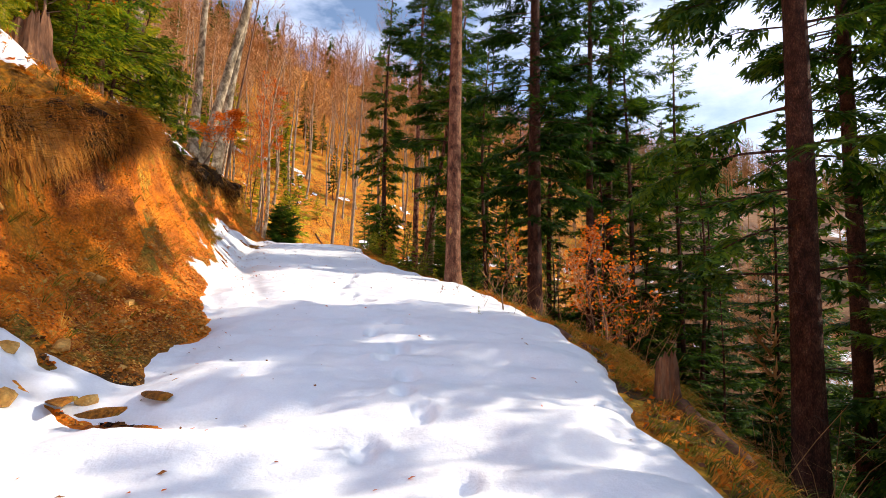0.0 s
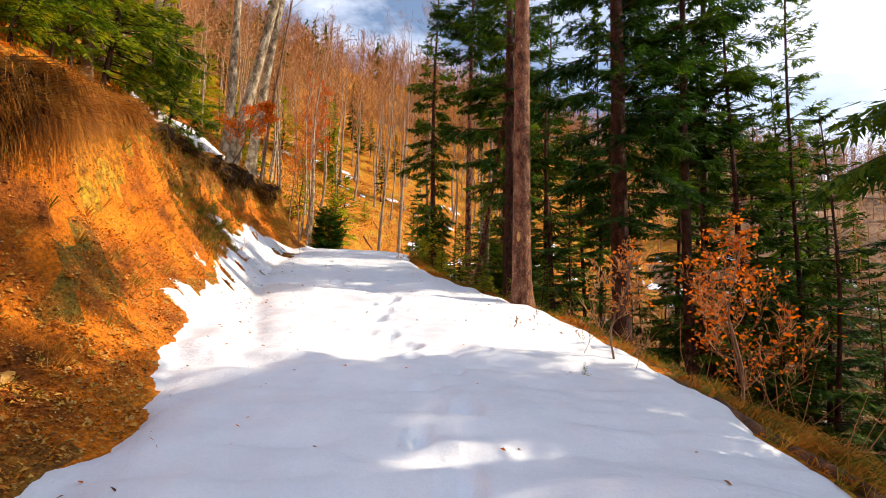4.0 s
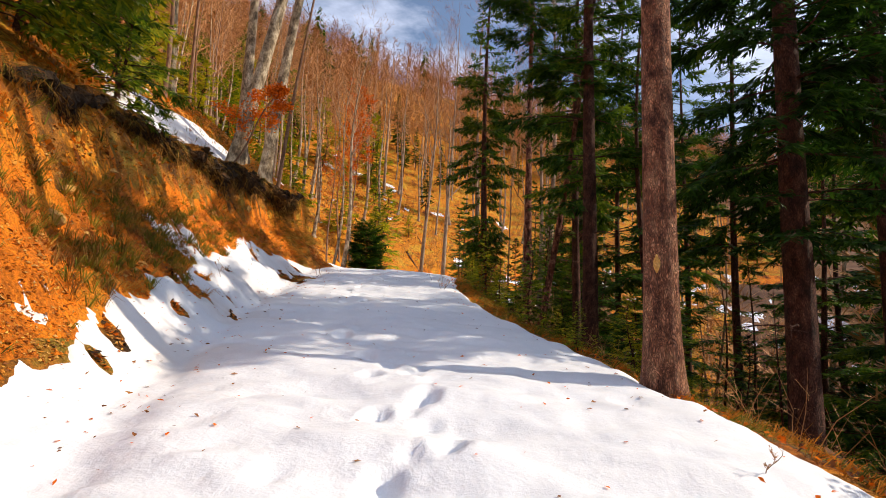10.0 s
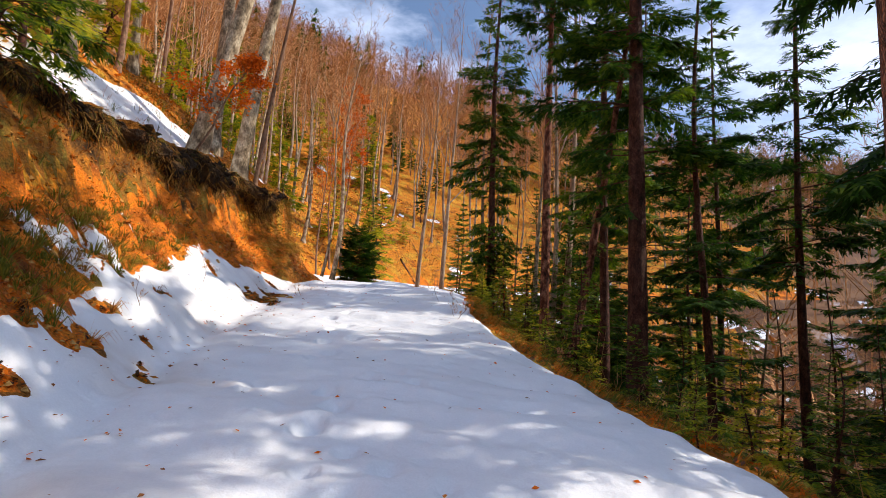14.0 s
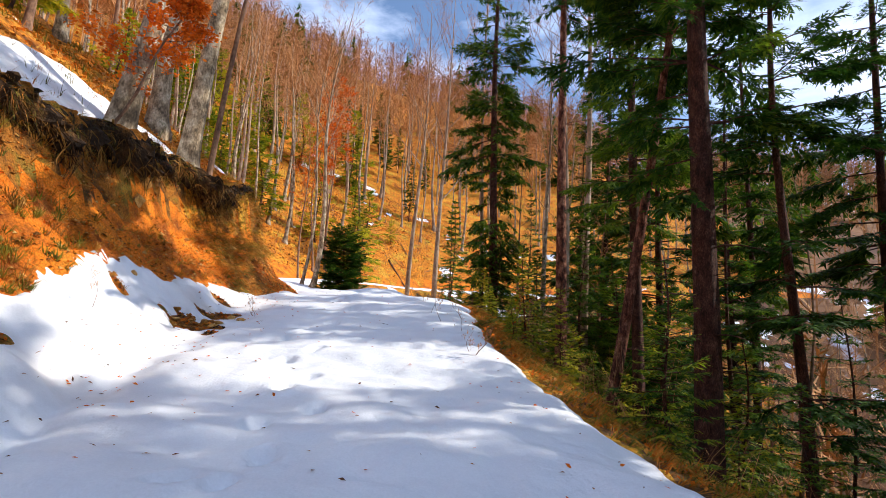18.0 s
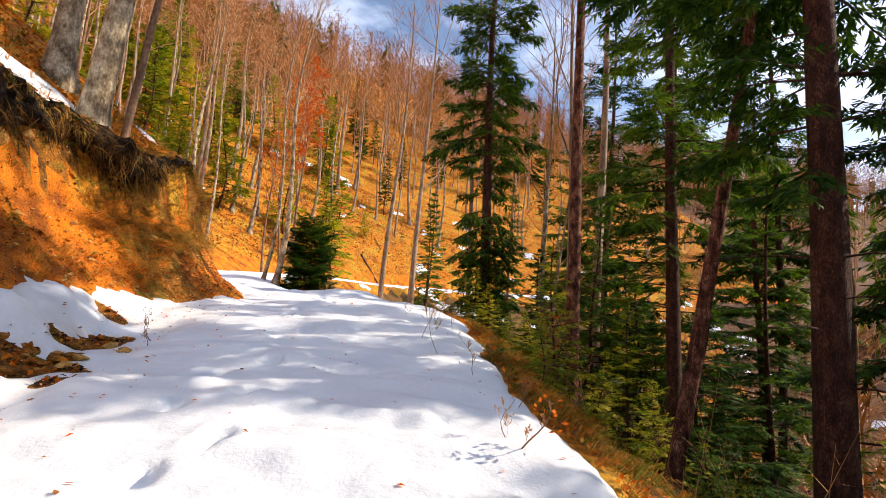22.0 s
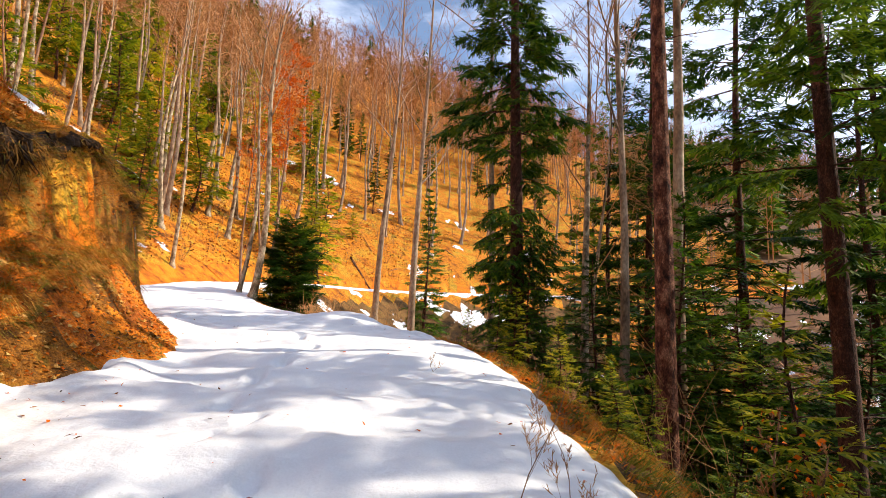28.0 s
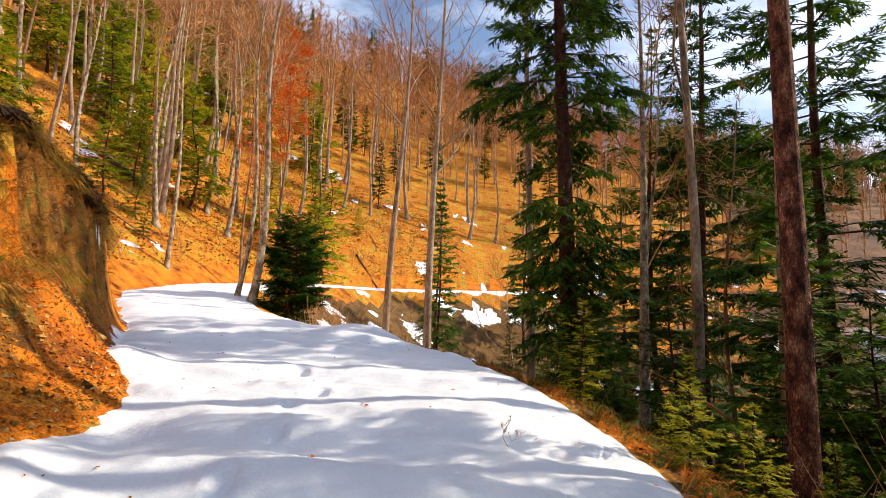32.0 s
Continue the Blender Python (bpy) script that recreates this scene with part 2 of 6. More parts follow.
DEADWOOD = material("weathered_wood", [(0.3, (0.05, 0.022, 0.012)), (0.55, (0.17, 0.075, 0.035)), (0.75, (0.34, 0.19, 0.10))], 5, 8, 0.9, 0.9, 18, stretch=(1, 1, 0.25), fine=(30, 0.6, 1.2))
# darker than the roots alone: shade under the bank lip is mixed in
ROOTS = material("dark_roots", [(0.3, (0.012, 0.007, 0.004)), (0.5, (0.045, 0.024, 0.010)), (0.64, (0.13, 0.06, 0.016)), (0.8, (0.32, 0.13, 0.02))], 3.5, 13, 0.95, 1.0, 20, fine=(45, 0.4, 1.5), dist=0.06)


# ---- mesh tools ----
class Pile:
    """Vertices and faces gathered for one mesh."""

    def __init__(self):
        self.v, self.f, self.m, self.slot = [], [], [], 0

    def tube(self, points, radii, sides=8, cap=True):
        pts = [Vector(p) for p in points]
        base = len(self.v)
        for i, p in enumerate(pts):
            way = (pts[min(i + 1, len(pts) - 1)] - pts[max(i - 1, 0)]).normalized()
            side = way.cross(Vector((0.31, 0.95, 0.05)) if abs(way.z) > 0.6 else Vector((0, 0, 1))).normalized()
            up = way.cross(side)
            for k in range(sides):
                a = 2 * math.pi * k / sides
                r = radii[i] if not callable(radii[i]) else radii[i](a)
                self.v.append(p + r * (math.cos(a) * side + math.sin(a) * up))
        for i in range(len(pts) - 1):
            for k in range(sides):
                a, b = base + i * sides + k, base + i * sides + (k + 1) % sides
                self.f.append((a, b, b + sides, a + sides))
                self.m.append(self.slot)
        if cap:
            self.f.append(tuple(base + (len(pts) - 1) * sides + k for k in range(sides)))
            self.f.append(tuple(base + k for k in reversed(range(sides))))
            self.m += [self.slot] * 2

    def tri(self, a, b, c):
        n = len(self.v)
        self.v += [a, b, c]
        self.f.append((n, n + 1, n + 2))
        self.m.append(self.slot)

    def quad(self, a, b, c, d):
        n = len(self.v)
        self.v += [a, b, c, d]
        self.f.append((n, n + 1, n + 2, n + 3))
        self.m.append(self.slot)

    def mesh(self, name, *mats, smooth=True):
        me = bpy.data.meshes.new(name)
        me.from_pydata([tuple(v) for v in self.v], [], self.f)
        for mat in mats:
            me.materials.append(mat)
        if len(mats) > 1:
            me.polygons.foreach_set("material_index", self.m)
        if smooth:
            me.polygons.foreach_set("use_smooth", [True] * len(me.polygons))
        me.update()
        return me


def part(name, mesh, parent, label=""):
    ob = new(name, mesh)
    ob.parent = parent
    return tagged(ob, label) if label else ob


def thing(name, label, category, group="", kind=""):
    return tagged(new(name), label, category, group, kind)


def lerp(a, b, t):
    return a + (b - a) * t


# ---- the lie of the land ----
# road: x, y, z, half width
ROAD = np.array([
    (-0.4, -40.0, -7.2, 2.3), (-0.45, -6.0, -1.08, 2.3), (-0.5, 0.0, 0.0, 2.25), (-0.5, 4.0, 0.71, 2.15), (-0.7, 8.0, 1.45, 2.45), (-1.9, 12.0, 2.2, 2.85),
    (-3.1, 15.0, 2.67, 2.95), (-4.8, 19.5, 3.49, 2.6), (-6.0, 24.1, 4.36, 2.45), (-6.9, 29.0, 4.95, 2.75), (-8.1, 32.5, 5.32, 3.0),
    (-10.4, 36.5, 5.62, 2.7), (-13.6, 41.5, 5.95, 2.6), (-17.2, 46.5, 6.6, 2.5), (-19.6, 51.0, 7.3, 2.5), (-20.4, 57.0, 8.0, 2.5),
    (-19.4, 65.0, 8.6, 2.5), (-15.5, 75.0, 9.0, 2.5), (-8.0, 84.0, 9.5, 2.6), (3.0, 91.0, 10.0, 2.6), (22.0, 97.0, 11.0, 2.6),
    (60.0, 104.0, 13.0, 2.6), (140.0, 120.0, 20.0, 2.6), (300.0, 150.0, 30.0, 2.6)])


def smooth_road(step=0.5):
    """The road's middle line, rounded through its corners."""
    out = []
    for i in range(len(ROAD) - 1):
        p0, p1, p2, p3 = ROAD[max(i - 1, 0)], ROAD[i], ROAD[i + 1], ROAD[min(i + 2, len(ROAD) - 1)]
        length = np.hypot(*(p2 - p1)[:2])
        m1 = (p2 - p0) * length / (length + np.hypot(*(p1 - p0)[:2]) + 1e-9)
        m2 = (p3 - p1) * length / (length + np.hypot(*(p3 - p2)[:2]) + 1e-9)
        n = max(2, int(length / (step if length < 20 else 4)))
        for u in np.arange(n) / n:
            out.append((2 * u**3 - 3 * u**2 + 1) * p1 + (u**3 - 2 * u**2 + u) * m1 + (-2 * u**3 + 3 * u**2) * p2 + (u**3 - u**2) * m2)
    return np.array(out)


LINE = smooth_road()
_lattice = np.random.RandomState(7).rand(256, 256)


def fuzz(x, y, size, octaves=4):
    """Smooth noise over the plan, -1 to 1."""
    total, amp, norm = 0.0, 1.0, 0.0
    x, y = np.asarray(x, float) / size + 51.3, np.asarray(y, float) / size + 17.7
    for _ in range(octaves):
        i, j = np.floor(x).astype(int), np.floor(y).astype(int)
        u, v = x - i, y - j
        u, v = u * u * (3 - 2 * u), v * v * (3 - 2 * v)
        a, b = _lattice[i % 256, j % 256], _lattice[(i + 1) % 256, j % 256]
        c, d = _lattice[i % 256, (j + 1) % 256], _lattice[(i + 1) % 256, (j + 1) % 256]
        total = total + amp * ((a * (1 - u) + b * u) * (1 - v) + (c * (1 - u) + d * u) * v)
        norm += amp
        amp, x, y = amp * 0.5, x * 2.03 + 11.1, y * 2.03 + 5.7
    return 2 * total / norm - 1


def ramp(x, a, b):
    u = np.clip((np.asarray(x, float) - a) / (b - a), 0, 1)
    return u * u * (3 - 2 * u)


def road_frame(x, y):
    """Signed distance from the road's middle (left is negative), road height, half width and the road's own y there."""
    x, y = np.atleast_1d(np.asarray(x, float)), np.atleast_1d(np.asarray(y, float))
    shape = x.shape
    x, y = x.ravel(), y.ravel()
    d, z, w, s = (np.empty(len(x)) for _ in range(4))
    seg = np.diff(LINE, axis=0)
    l2 = (seg[:, :2] ** 2).sum(1)
    for k in range(0, len(x), 4000):
        px, py = x[k : k + 4000, None], y[k : k + 4000, None]
        u = np.clip(((px - LINE[:-1, 0]) * seg[:, 0] + (py - LINE[:-1, 1]) * seg[:, 1]) / l2, 0, 1)
        dx, dy = px - (LINE[:-1, 0] + u * seg[:, 0]), py - (LINE[:-1, 1] + u * seg[:, 1])
        dist = dx * dx + dy * dy
        b = dist.argmin(1)
        r = np.arange(len(b))
        sign = np.sign(seg[b, 1] * dx[r, b] - seg[b, 0] * dy[r, b])
        d[k : k + 4000] = np.sqrt(dist[r, b]) * np.where(sign == 0, 1, sign)
        at = LINE[b] + u[r, b, None] * seg[b]
        z[k : k + 4000], w[k : k + 4000], s[k : k + 4000] = at[:, 2], at[:, 3], at[:, 1]
    return (v.reshape(shape) for v in (d, z, w, s))


BANK_Y = [-40, 0, 5, 9, 12, 15, 18, 21, 24, 27, 29, 32, 34, 36, 39.3, 40.8, 60, 80, 300]
BANK_H = [2.3, 2.35, 2.45, 2.5, 2.7, 2.95, 3.0, 2.95, 2.85, 2.7, 2.65, 2.9, 2.7, 2.4, 2.0, 0.9, 1.2, 1.5, 1.5]
CLIFF_Y = [-40, 0, 8, 12, 15, 20, 24, 28, 31, 34, 300]
CLIFF = [0.45, 0.45, 0.36, 0.22, 0.2, 0.22, 0.26, 0.3, 0.35, 0.45, 0.5]
BANK_W = [1.6, 1.6, 1.7, 1.6, 1.7, 2.2, 2.4, 2.3, 2.1, 1.8, 1.5, 1.1, 0.75, 0.6, 0.6, 1.2, 1.6, 1.6, 1.6]
LEFT_Y = [-40, 0, 5, 8, 10, 12, 14, 16, 20, 24, 27, 30, 33, 37, 300]
LEFT_W = [2.3, 2.3, 2.1, 2.4, 2.6, 2.5, 2.05, 1.9, 1.9, 2.0, 2.3, 2.45, 2.6, 2.6, 2.6]


BAY_Y = [-40, 3, 5, 6, 7, 7.8, 8.6, 9.6, 10.6, 11.5, 13, 300]
BAY = [0, 0, 0.1, 0.35, 0.45, 0.3, -0.15, -0.2, 0.15, 0.1, 0, 0]


def land(x, y):
    """The height of the ground at x, y."""
    d, z, w, s = road_frame(x, y)
    x, y = np.atleast_1d(np.asarray(x, float)), np.atleast_1d(np.asarray(y, float))
    bh, bw = np.interp(s, BANK_Y, BANK_H), np.interp(s, BANK_Y, BANK_W)
    bh = bh * (1 + 0.07 * fuzz(s, s * 0 + 3, 2.3, 3))
    out = -d - np.interp(s, LEFT_Y, LEFT_W)
    out = np.maximum(out - np.interp(s, BAY_Y, BAY) * ramp(out, 0.3, 1.0), 0)
    u = np.clip(out / bw, 0, 1)
    cliff = np.interp(s, CLIFF_Y, CLIFF)
    rise = bh * ((1 - cliff) * u**1.25 + cliff * ramp(u, 0.74, 1.0))
    beyond = np.maximum(out - bw, 0)
    steep = np.interp(x, [-60, -10, 30, 120, 300], [0.74, 0.68, 0.5, 0.36, 0.2])
    rise = rise + steep * np.minimum(beyond, 95) + 0.25 * np.clip(beyond - 95, 0, 120)
    rise = rise + 0.2 * np.minimum(beyond, 3.0) * ramp(s, 13, 18) * (1 - ramp(s, 30, 34))
    drop_d = np.maximum(d - w, 0)
    drop = 0.30 * np.minimum(drop_d, 0.6) + 0.80 * np.clip(drop_d - 0.6, 0, 30) + 0.45 * np.clip(drop_d - 30.6, 0, 30)
    drop = drop * ramp(drop_d, -0.2, 0.8)
    h = z + np.where(d < 0, rise, -drop)
    far = -24 + 0.52 * np.clip(x - 95 + 0.25 * y, 0, 260)
    h = np.where(d > 0, np.maximum(h, far), h)
    rough = 0.10 * np.clip((out - 0.3) / 1.0, 0, 1) + 0.12 * np.clip(drop_d / 0.8, 0, 1)
    h = h + rough * fuzz(x, y, 0.8, 4) + np.clip(np.maximum(out, drop_d) - 2, 0, 20) * 0.035 * fuzz(x, y, 6.0, 3)
    gully = np.clip(1 - np.abs(out - bw * 0.72) / (bw * 0.42), 0, 1)
    gully = gully * np.clip(bw / 1.6, 0.3, 1)
    h = h + 0.55 * gully * fuzz(s, out * 0.5, 1.1, 4) + 0.30 * gully * fuzz(s, out * 1.6, 0.42, 3)
    apron = ramp(s, 26.5, 28.5) * (1 - ramp(s, 31.5, 34.0)) * (d < 0)
    lw = np.interp(s, LEFT_Y, LEFT_W)
    h = h + 0.6 * apron * ramp(-d - lw, -1.0, 0.5) * (1 - ramp(out, 0.5, 1.3))
    h = h + np.clip(np.maximum(out, drop_d) - 25, 0, 60) * 0.06 * fuzz(x, y, 28.0, 3)
    return h


def ground_z(x, y):
    return float(land(np.array([x]), np.array([y]))[0])


def graded(*spans):
    """Grid lines: spans of (start, end, step at the start, step at the end)."""
    out = [spans[0][0]]
    for a, b, s0, s1 in spans:
        n = max(2, int((b - a) / ((s0 + s1) / 2)))
        u = np.arange(1, n + 1) / n
        out += list(a + (b - a) * (u * 2 * s0 / (s0 + s1) + u * u * (s1 - s0) / (s0 + s1)))
    return np.array(out)


GX = graded((-320, -60, 14, 3), (-60, -17, 3, 0.5), (-17, -10, 0.2, 0.12), (-10, 4, 0.12, 0.14), (4, 14, 0.2, 0.8), (14, 70, 0.9, 4), (70, 420, 5, 25))
GY = graded((-60, -4, 4, 0.5), (-4, 2, 0.4, 0.15), (2, 36, 0.15, 0.18), (36, 60, 0.22, 0.8), (60, 130, 0.9, 3), (130, 420, 3, 20))
gx, gy = np.meshgrid(GX, GY)
gz = land(gx, gy)
nx, ny = len(GX), len(GY)
idx = np.arange(nx * ny).reshape(ny, nx)
quads = np.stack([idx[:-1, :-1], idx[:-1, 1:], idx[1:, 1:], idx[1:, :-1]], -1).reshape(-1, 4)
g_mesh = bpy.data.meshes.new("ground")
g_mesh.from_pydata(np.stack([gx, gy, gz], -1).reshape(-1, 3).tolist(), [], quads.tolist())
for m in (LITTER, SOIL, FLOOR, FARGROUND, TURF, ROOTS):
    g_mesh.materials.append(m)
cx, cy = gx.ravel()[quads].mean(1), gy.ravel()[quads].mean(1)
cd, cz, cw, cs = road_frame(cx, cy)
c_out = -cd - np.interp(cs, LEFT_Y, LEFT_W)
slot = np.zeros(len(cx), int)
slot[(c_out > -0.6) & (c_out < np.interp(cs, BANK_Y, BANK_W) * (0.95 + 0.35 * fuzz(cx, cy, 1.3)))] = 1
turfy = (c_out > 0.2) & (c_out < np.interp(cs, BANK_Y, BANK_W) * 1.15) & (cs > 12) & (cs < 42)
slot[turfy & (fuzz(cx + 5, cy * 0.8, 1.5, 4) > np.interp(cs, [12, 15, 18, 22, 24, 29, 32, 42], [0.6, 0.5, 0.3, 0.35, 0.6, 0.4, 0.0, -0.1]))] = 4
c_u = c_out / np.interp(cs, BANK_Y, BANK_W)
# dark band just under the lip: the undercut's shade put into the turf colour
slot[(c_u > 0.86 + 0.10 * fuzz(cx, cy, 0.6, 3)) & (c_u < 1.1) & (cs > 17) & (cs < 30)] = 4
slot[(c_out > -1.6) & (c_out < 0.5) & (cs > 11) & (cs < 28)] = 4
slot[(c_out > -0.6) & (c_out < 1.0) & (cs > 4.5) & (cs < 9.5) & (fuzz(cx * 1.3, cy, 1.1, 3) > 0.0)] = 4
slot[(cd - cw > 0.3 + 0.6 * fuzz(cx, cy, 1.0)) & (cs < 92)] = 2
slot[(cd > 0) & (cd - cw < 1.6 + 1.4 * fuzz(cx, cy, 2.0)) & (cs > 37) & (cs < 92)] = 0
slot[(cx > 40) | ((cd > 0) & (cx > 25))] = 3
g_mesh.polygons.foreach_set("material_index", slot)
g_mesh.polygons.foreach_set("use_smooth", [True] * len(slot))
g_mesh.update()
ground = tagged(new("ground", g_mesh), "steep wooded slope with orange leaf litter and bare soil banks", "ground", kind="structure")


# ---- snow ----
# bare soil showing through the snow: x, y, half length each way
SOIL_GAPS = [(-6.08, 15.85, 0.12, 0.35), (-5.64, 14.6, 0.1, 0.12), (-5.74, 16.13, 0.08, 0.08), (-7.26, 22.0, 0.1, 0.3), (-7.9, 22.3, 0.13, 0.3), (-7.28, 18.57, 0.12, 0.2), (-7.85, 23.7, 0.15, 0.4), (-7.7, 22.35, 0.26, 0.5), (-8.5, 24.5, 0.15, 0.3), (-7.35, 22.5, 0.15, 0.14), (-8.0, 23.1, 0.15, 0.15), (-6.6, 16.6, 0.16, 0.24), (-6.3, 16.9, 0.10, 0.1), (-5.9, 16.35, 0.07, 0.06), (-5.6, 14.5, 0.06, 0.06), (-6.15, 15.15, 0.10, 0.1), (-8.2, 21.2, 0.12, 0.16), (-7.6, 22.5, 0.06, 0.12), (-7.95, 23.6, 0.10, 0.10), (-5.0, 12.7, 0.12, 0.14), (-4.75, 12.3, 0.1, 0.08), (-2.8, 4.3, 0.28, 0.1), (-2.35, 4.3, 0.2, 0.07), (-3.2, 4.7, 0.16, 0.12)]


def snow_depth(x, y):
    """How thick the snow lies: above zero only where it is left."""
    d, z, w, s = road_frame(x, y)
    n1, n2 = fuzz(x, y, 1.4, 4), fuzz(np.asarray(x) + 40, np.asarray(y) - 9, 0.45, 3)
    n3 = fuzz(np.asarray(x) - 7, np.asarray(y) + 21, 0.16, 3)
    wl = np.interp(s, LEFT_Y, LEFT_W)
    climb = np.interp(s, [-40, 3.2, 4.6, 5.2, 9, 11.5, 13.5, 15, 18, 22, 24.5, 27, 28.3, 29.2, 30.4, 31.6, 33, 36, 60, 300], [0.5, 1.1, 1.0, 0.05, 0.05, 0.28, 0.6, 0.8, 1.15, 1.3, 0.8, 0.3, -0.3, -0.65, -0.6, -0.2, 0.1, 0.15, 0.2, 0.2])
    ragged = ramp(s, 10.5, 14) * (1 - ramp(s, 27, 30))
    left = (wl + climb + (0.22 + 0.10 * ragged) * n1 + (0.08 + 0.06 * ragged) * n2 + (0.04 + 0.05 * ragged) * n3) + d
    right = (w + 0.06 + 0.16 * n1 + 0.10 * n2) - d
    edge = np.minimum(left, right)
    for hx, hy, rx, ry in SOIL_GAPS:
        k = np.sqrt(((x - hx) / rx) ** 2 + ((y - hy) / ry) ** 2) + 1.0 * n2 + 0.9 * n3
        edge = np.minimum(edge, (k - 1) * min(rx, ry))
    depth = np.where(edge > 0, 0.15 * (1 - np.exp(-np.maximum(edge, 0) / 0.24)), np.maximum(edge, -0.5) * 0.35)
    return depth


FOOT = []
_r = random.Random(3)
for i in range(58):
    t = i / 58
    fy = lerp(2.8, 33.0, t)
    fx = float(np.interp(fy, LINE[2:200, 1], LINE[2:200, 0])) - 0.2 + 1.0 * max(0.0, 1 - fy / 9) + (0.17 if i % 2 else -0.17) + _r.uniform(-0.2, 0.2)
    FOOT.append((fx, fy, _r.uniform(0.075, 0.105), _r.uniform(0.07, 0.11)))
for i in range(26):
    fy = _r.uniform(9.0, 18.0)
    fx = float(np.interp(fy, LINE[2:200, 1], LINE[2:200, 0])) + _r.uniform(-1.1, 0.7)
    FOOT.append((fx, fy, _r.uniform(0.06, 0.10), _r.uniform(0.03, 0.06)))


def snow_top(x, y):
    """The snow's surface: hummocks, a wheel rut and footprints that never reach down to the ground."""
    d, z, w, s = road_frame(x, y)
    deep = snow_depth(x, y)
    h = 0.115 * fuzz(x * 0.45, y * 1.2, 0.62, 3) + 0.02 * fuzz(x, y, 0.22, 2)
    h = h - 0.12 * np.exp(-(((d + w - 0.75) / 0.24) ** 2)) * ramp(s, 8, 11) * (1 - ramp(s, 24, 28))
    h = h + 0.30 * np.exp(-(((x + 8.2) / 1.0) ** 2 + ((y - 36.6) / 1.6) ** 2))
    for fx, fy, r, low in FOOT:
        k = ((x - fx) / r) ** 2 + ((y - fy) / (r * 1.7)) ** 2
        h = h - low * np.exp(-(k**3)) + 0.12 * low * np.exp(-((np.sqrt(k) - 1.5) ** 2) * 6)
    h = h * ramp(deep, 0.0, 0.12)
    return land(x, y) + deep + np.maximum(h, -0.8 * np.maximum(deep, 0))


def sheet(xs, ys, top, keep):
    """A grid mesh over the plan, with only the faces that keep() wants."""
    x, y = np.meshgrid(xs, ys)
    h = top(x, y)
    ok = keep(x, y)
    i = np.arange(x.size).reshape(x.shape)
    q = np.stack([i[:-1, :-1], i[:-1, 1:], i[1:, 1:], i[1:, :-1]], -1).reshape(-1, 4)
    q = q[ok.ravel()[q].any(1)]
    used, inv = np.unique(q, return_inverse=True)
    v = np.stack([x, y, h], -1).reshape(-1, 3)[used]
    return v.tolist(), inv.reshape(-1, 4).tolist()


def snow_object(name, xs, ys, top, keep, label):
    v, f = sheet(xs, ys, top, keep)
    me = bpy.data.meshes.new(name)
    me.from_pydata(v, [], f)
    me.materials.append(SNOW)
    me.polygons.foreach_set("use_smooth", [True] * len(me.polygons))
    vx, vy = np.array([p[0] for p in v]), np.array([p[1] for p in v])
    me.attributes.new("dirt", "FLOAT", "POINT").data.foreach_set("value", dirt(vx, vy))
    me.update()
    return tagged(new(name, me), label, "snow", kind="structure")


def dirt(x, y):
    """Washed-out soil on the snow: along the foot of the bank and the wheel rut, in ragged streaks."""
    d, z, w, s = road_frame(x, y)
    inner = d + np.interp(s, LEFT_Y, LEFT_W)
    near = np.exp(-((inner / 0.8) ** 2)) * ramp(s, 12, 14) * (1 - ramp(s, 26, 30))
    streak = np.clip(0.9 * fuzz(x * 0.7 + 30, y * 1.4, 0.9, 4) + 0.25, 0, 1)
    edge = np.clip(1 - snow_depth(x, y) / 0.05, 0, 1) * (s < 60)
    return np.clip(0.5 * near * streak + 0.35 * edge * np.clip(0.5 + fuzz(x, y, 0.3, 3), 0, 1), 0, 0.8)


snow_object("snow_road", np.arange(-18, 2.8, 0.055), np.arange(-3, 39.6, 0.058), snow_top, lambda x, y: snow_depth(x, y) > -0.1, "trodden half-melted snow covering the forest road")
snow_object("snow_road_far", np.arange(-26, -6, 0.16), np.arange(39.45, 62, 0.16), snow_top, lambda x, y: snow_depth(x, y) > -0.1, "snow on the bend of the forest road")
snow_object("snow_road_beyond", np.arange(-26, 9, 0.4), np.arange(61.5, 96, 0.4), lambda x, y: land(x, y) + snow_depth(x, y) * 1.6, lambda x, y: snow_depth(x, y) > -0.1, "snow on the far bend of the forest road")
snow_object("snow_road_back", np.arange(-4, 4, 0.25), np.arange(-40, -2.8, 0.3), lambda x, y: land(x, y) + snow_depth(x, y), lambda x, y: snow_depth(x, y) > -0.1, "snow on the road behind")


SNOW_SPOTS = [(-7.2, 16.9, 0.16, 0.3), (-7.4, 16.4, 0.14, 0.16), (-8.6, 19.3, 0.12, 0.16), (-7.45, 16.9, 0.15, 0.2), (-7.6, 17.7, 0.16, 0.3), (-4.5, 10.7, 0.2, 0.22), (-4.35, 10.15, 0.16, 0.16), (-13.6, 34.2, 0.4, 0.5), (-12.2, 30.4, 0.4, 0.7), (-14.6, 36.6, 0.3, 0.4), (-5.9, 5.6, 0.4, 0.5), (-6.1, 7.4, 0.3, 0.4)]


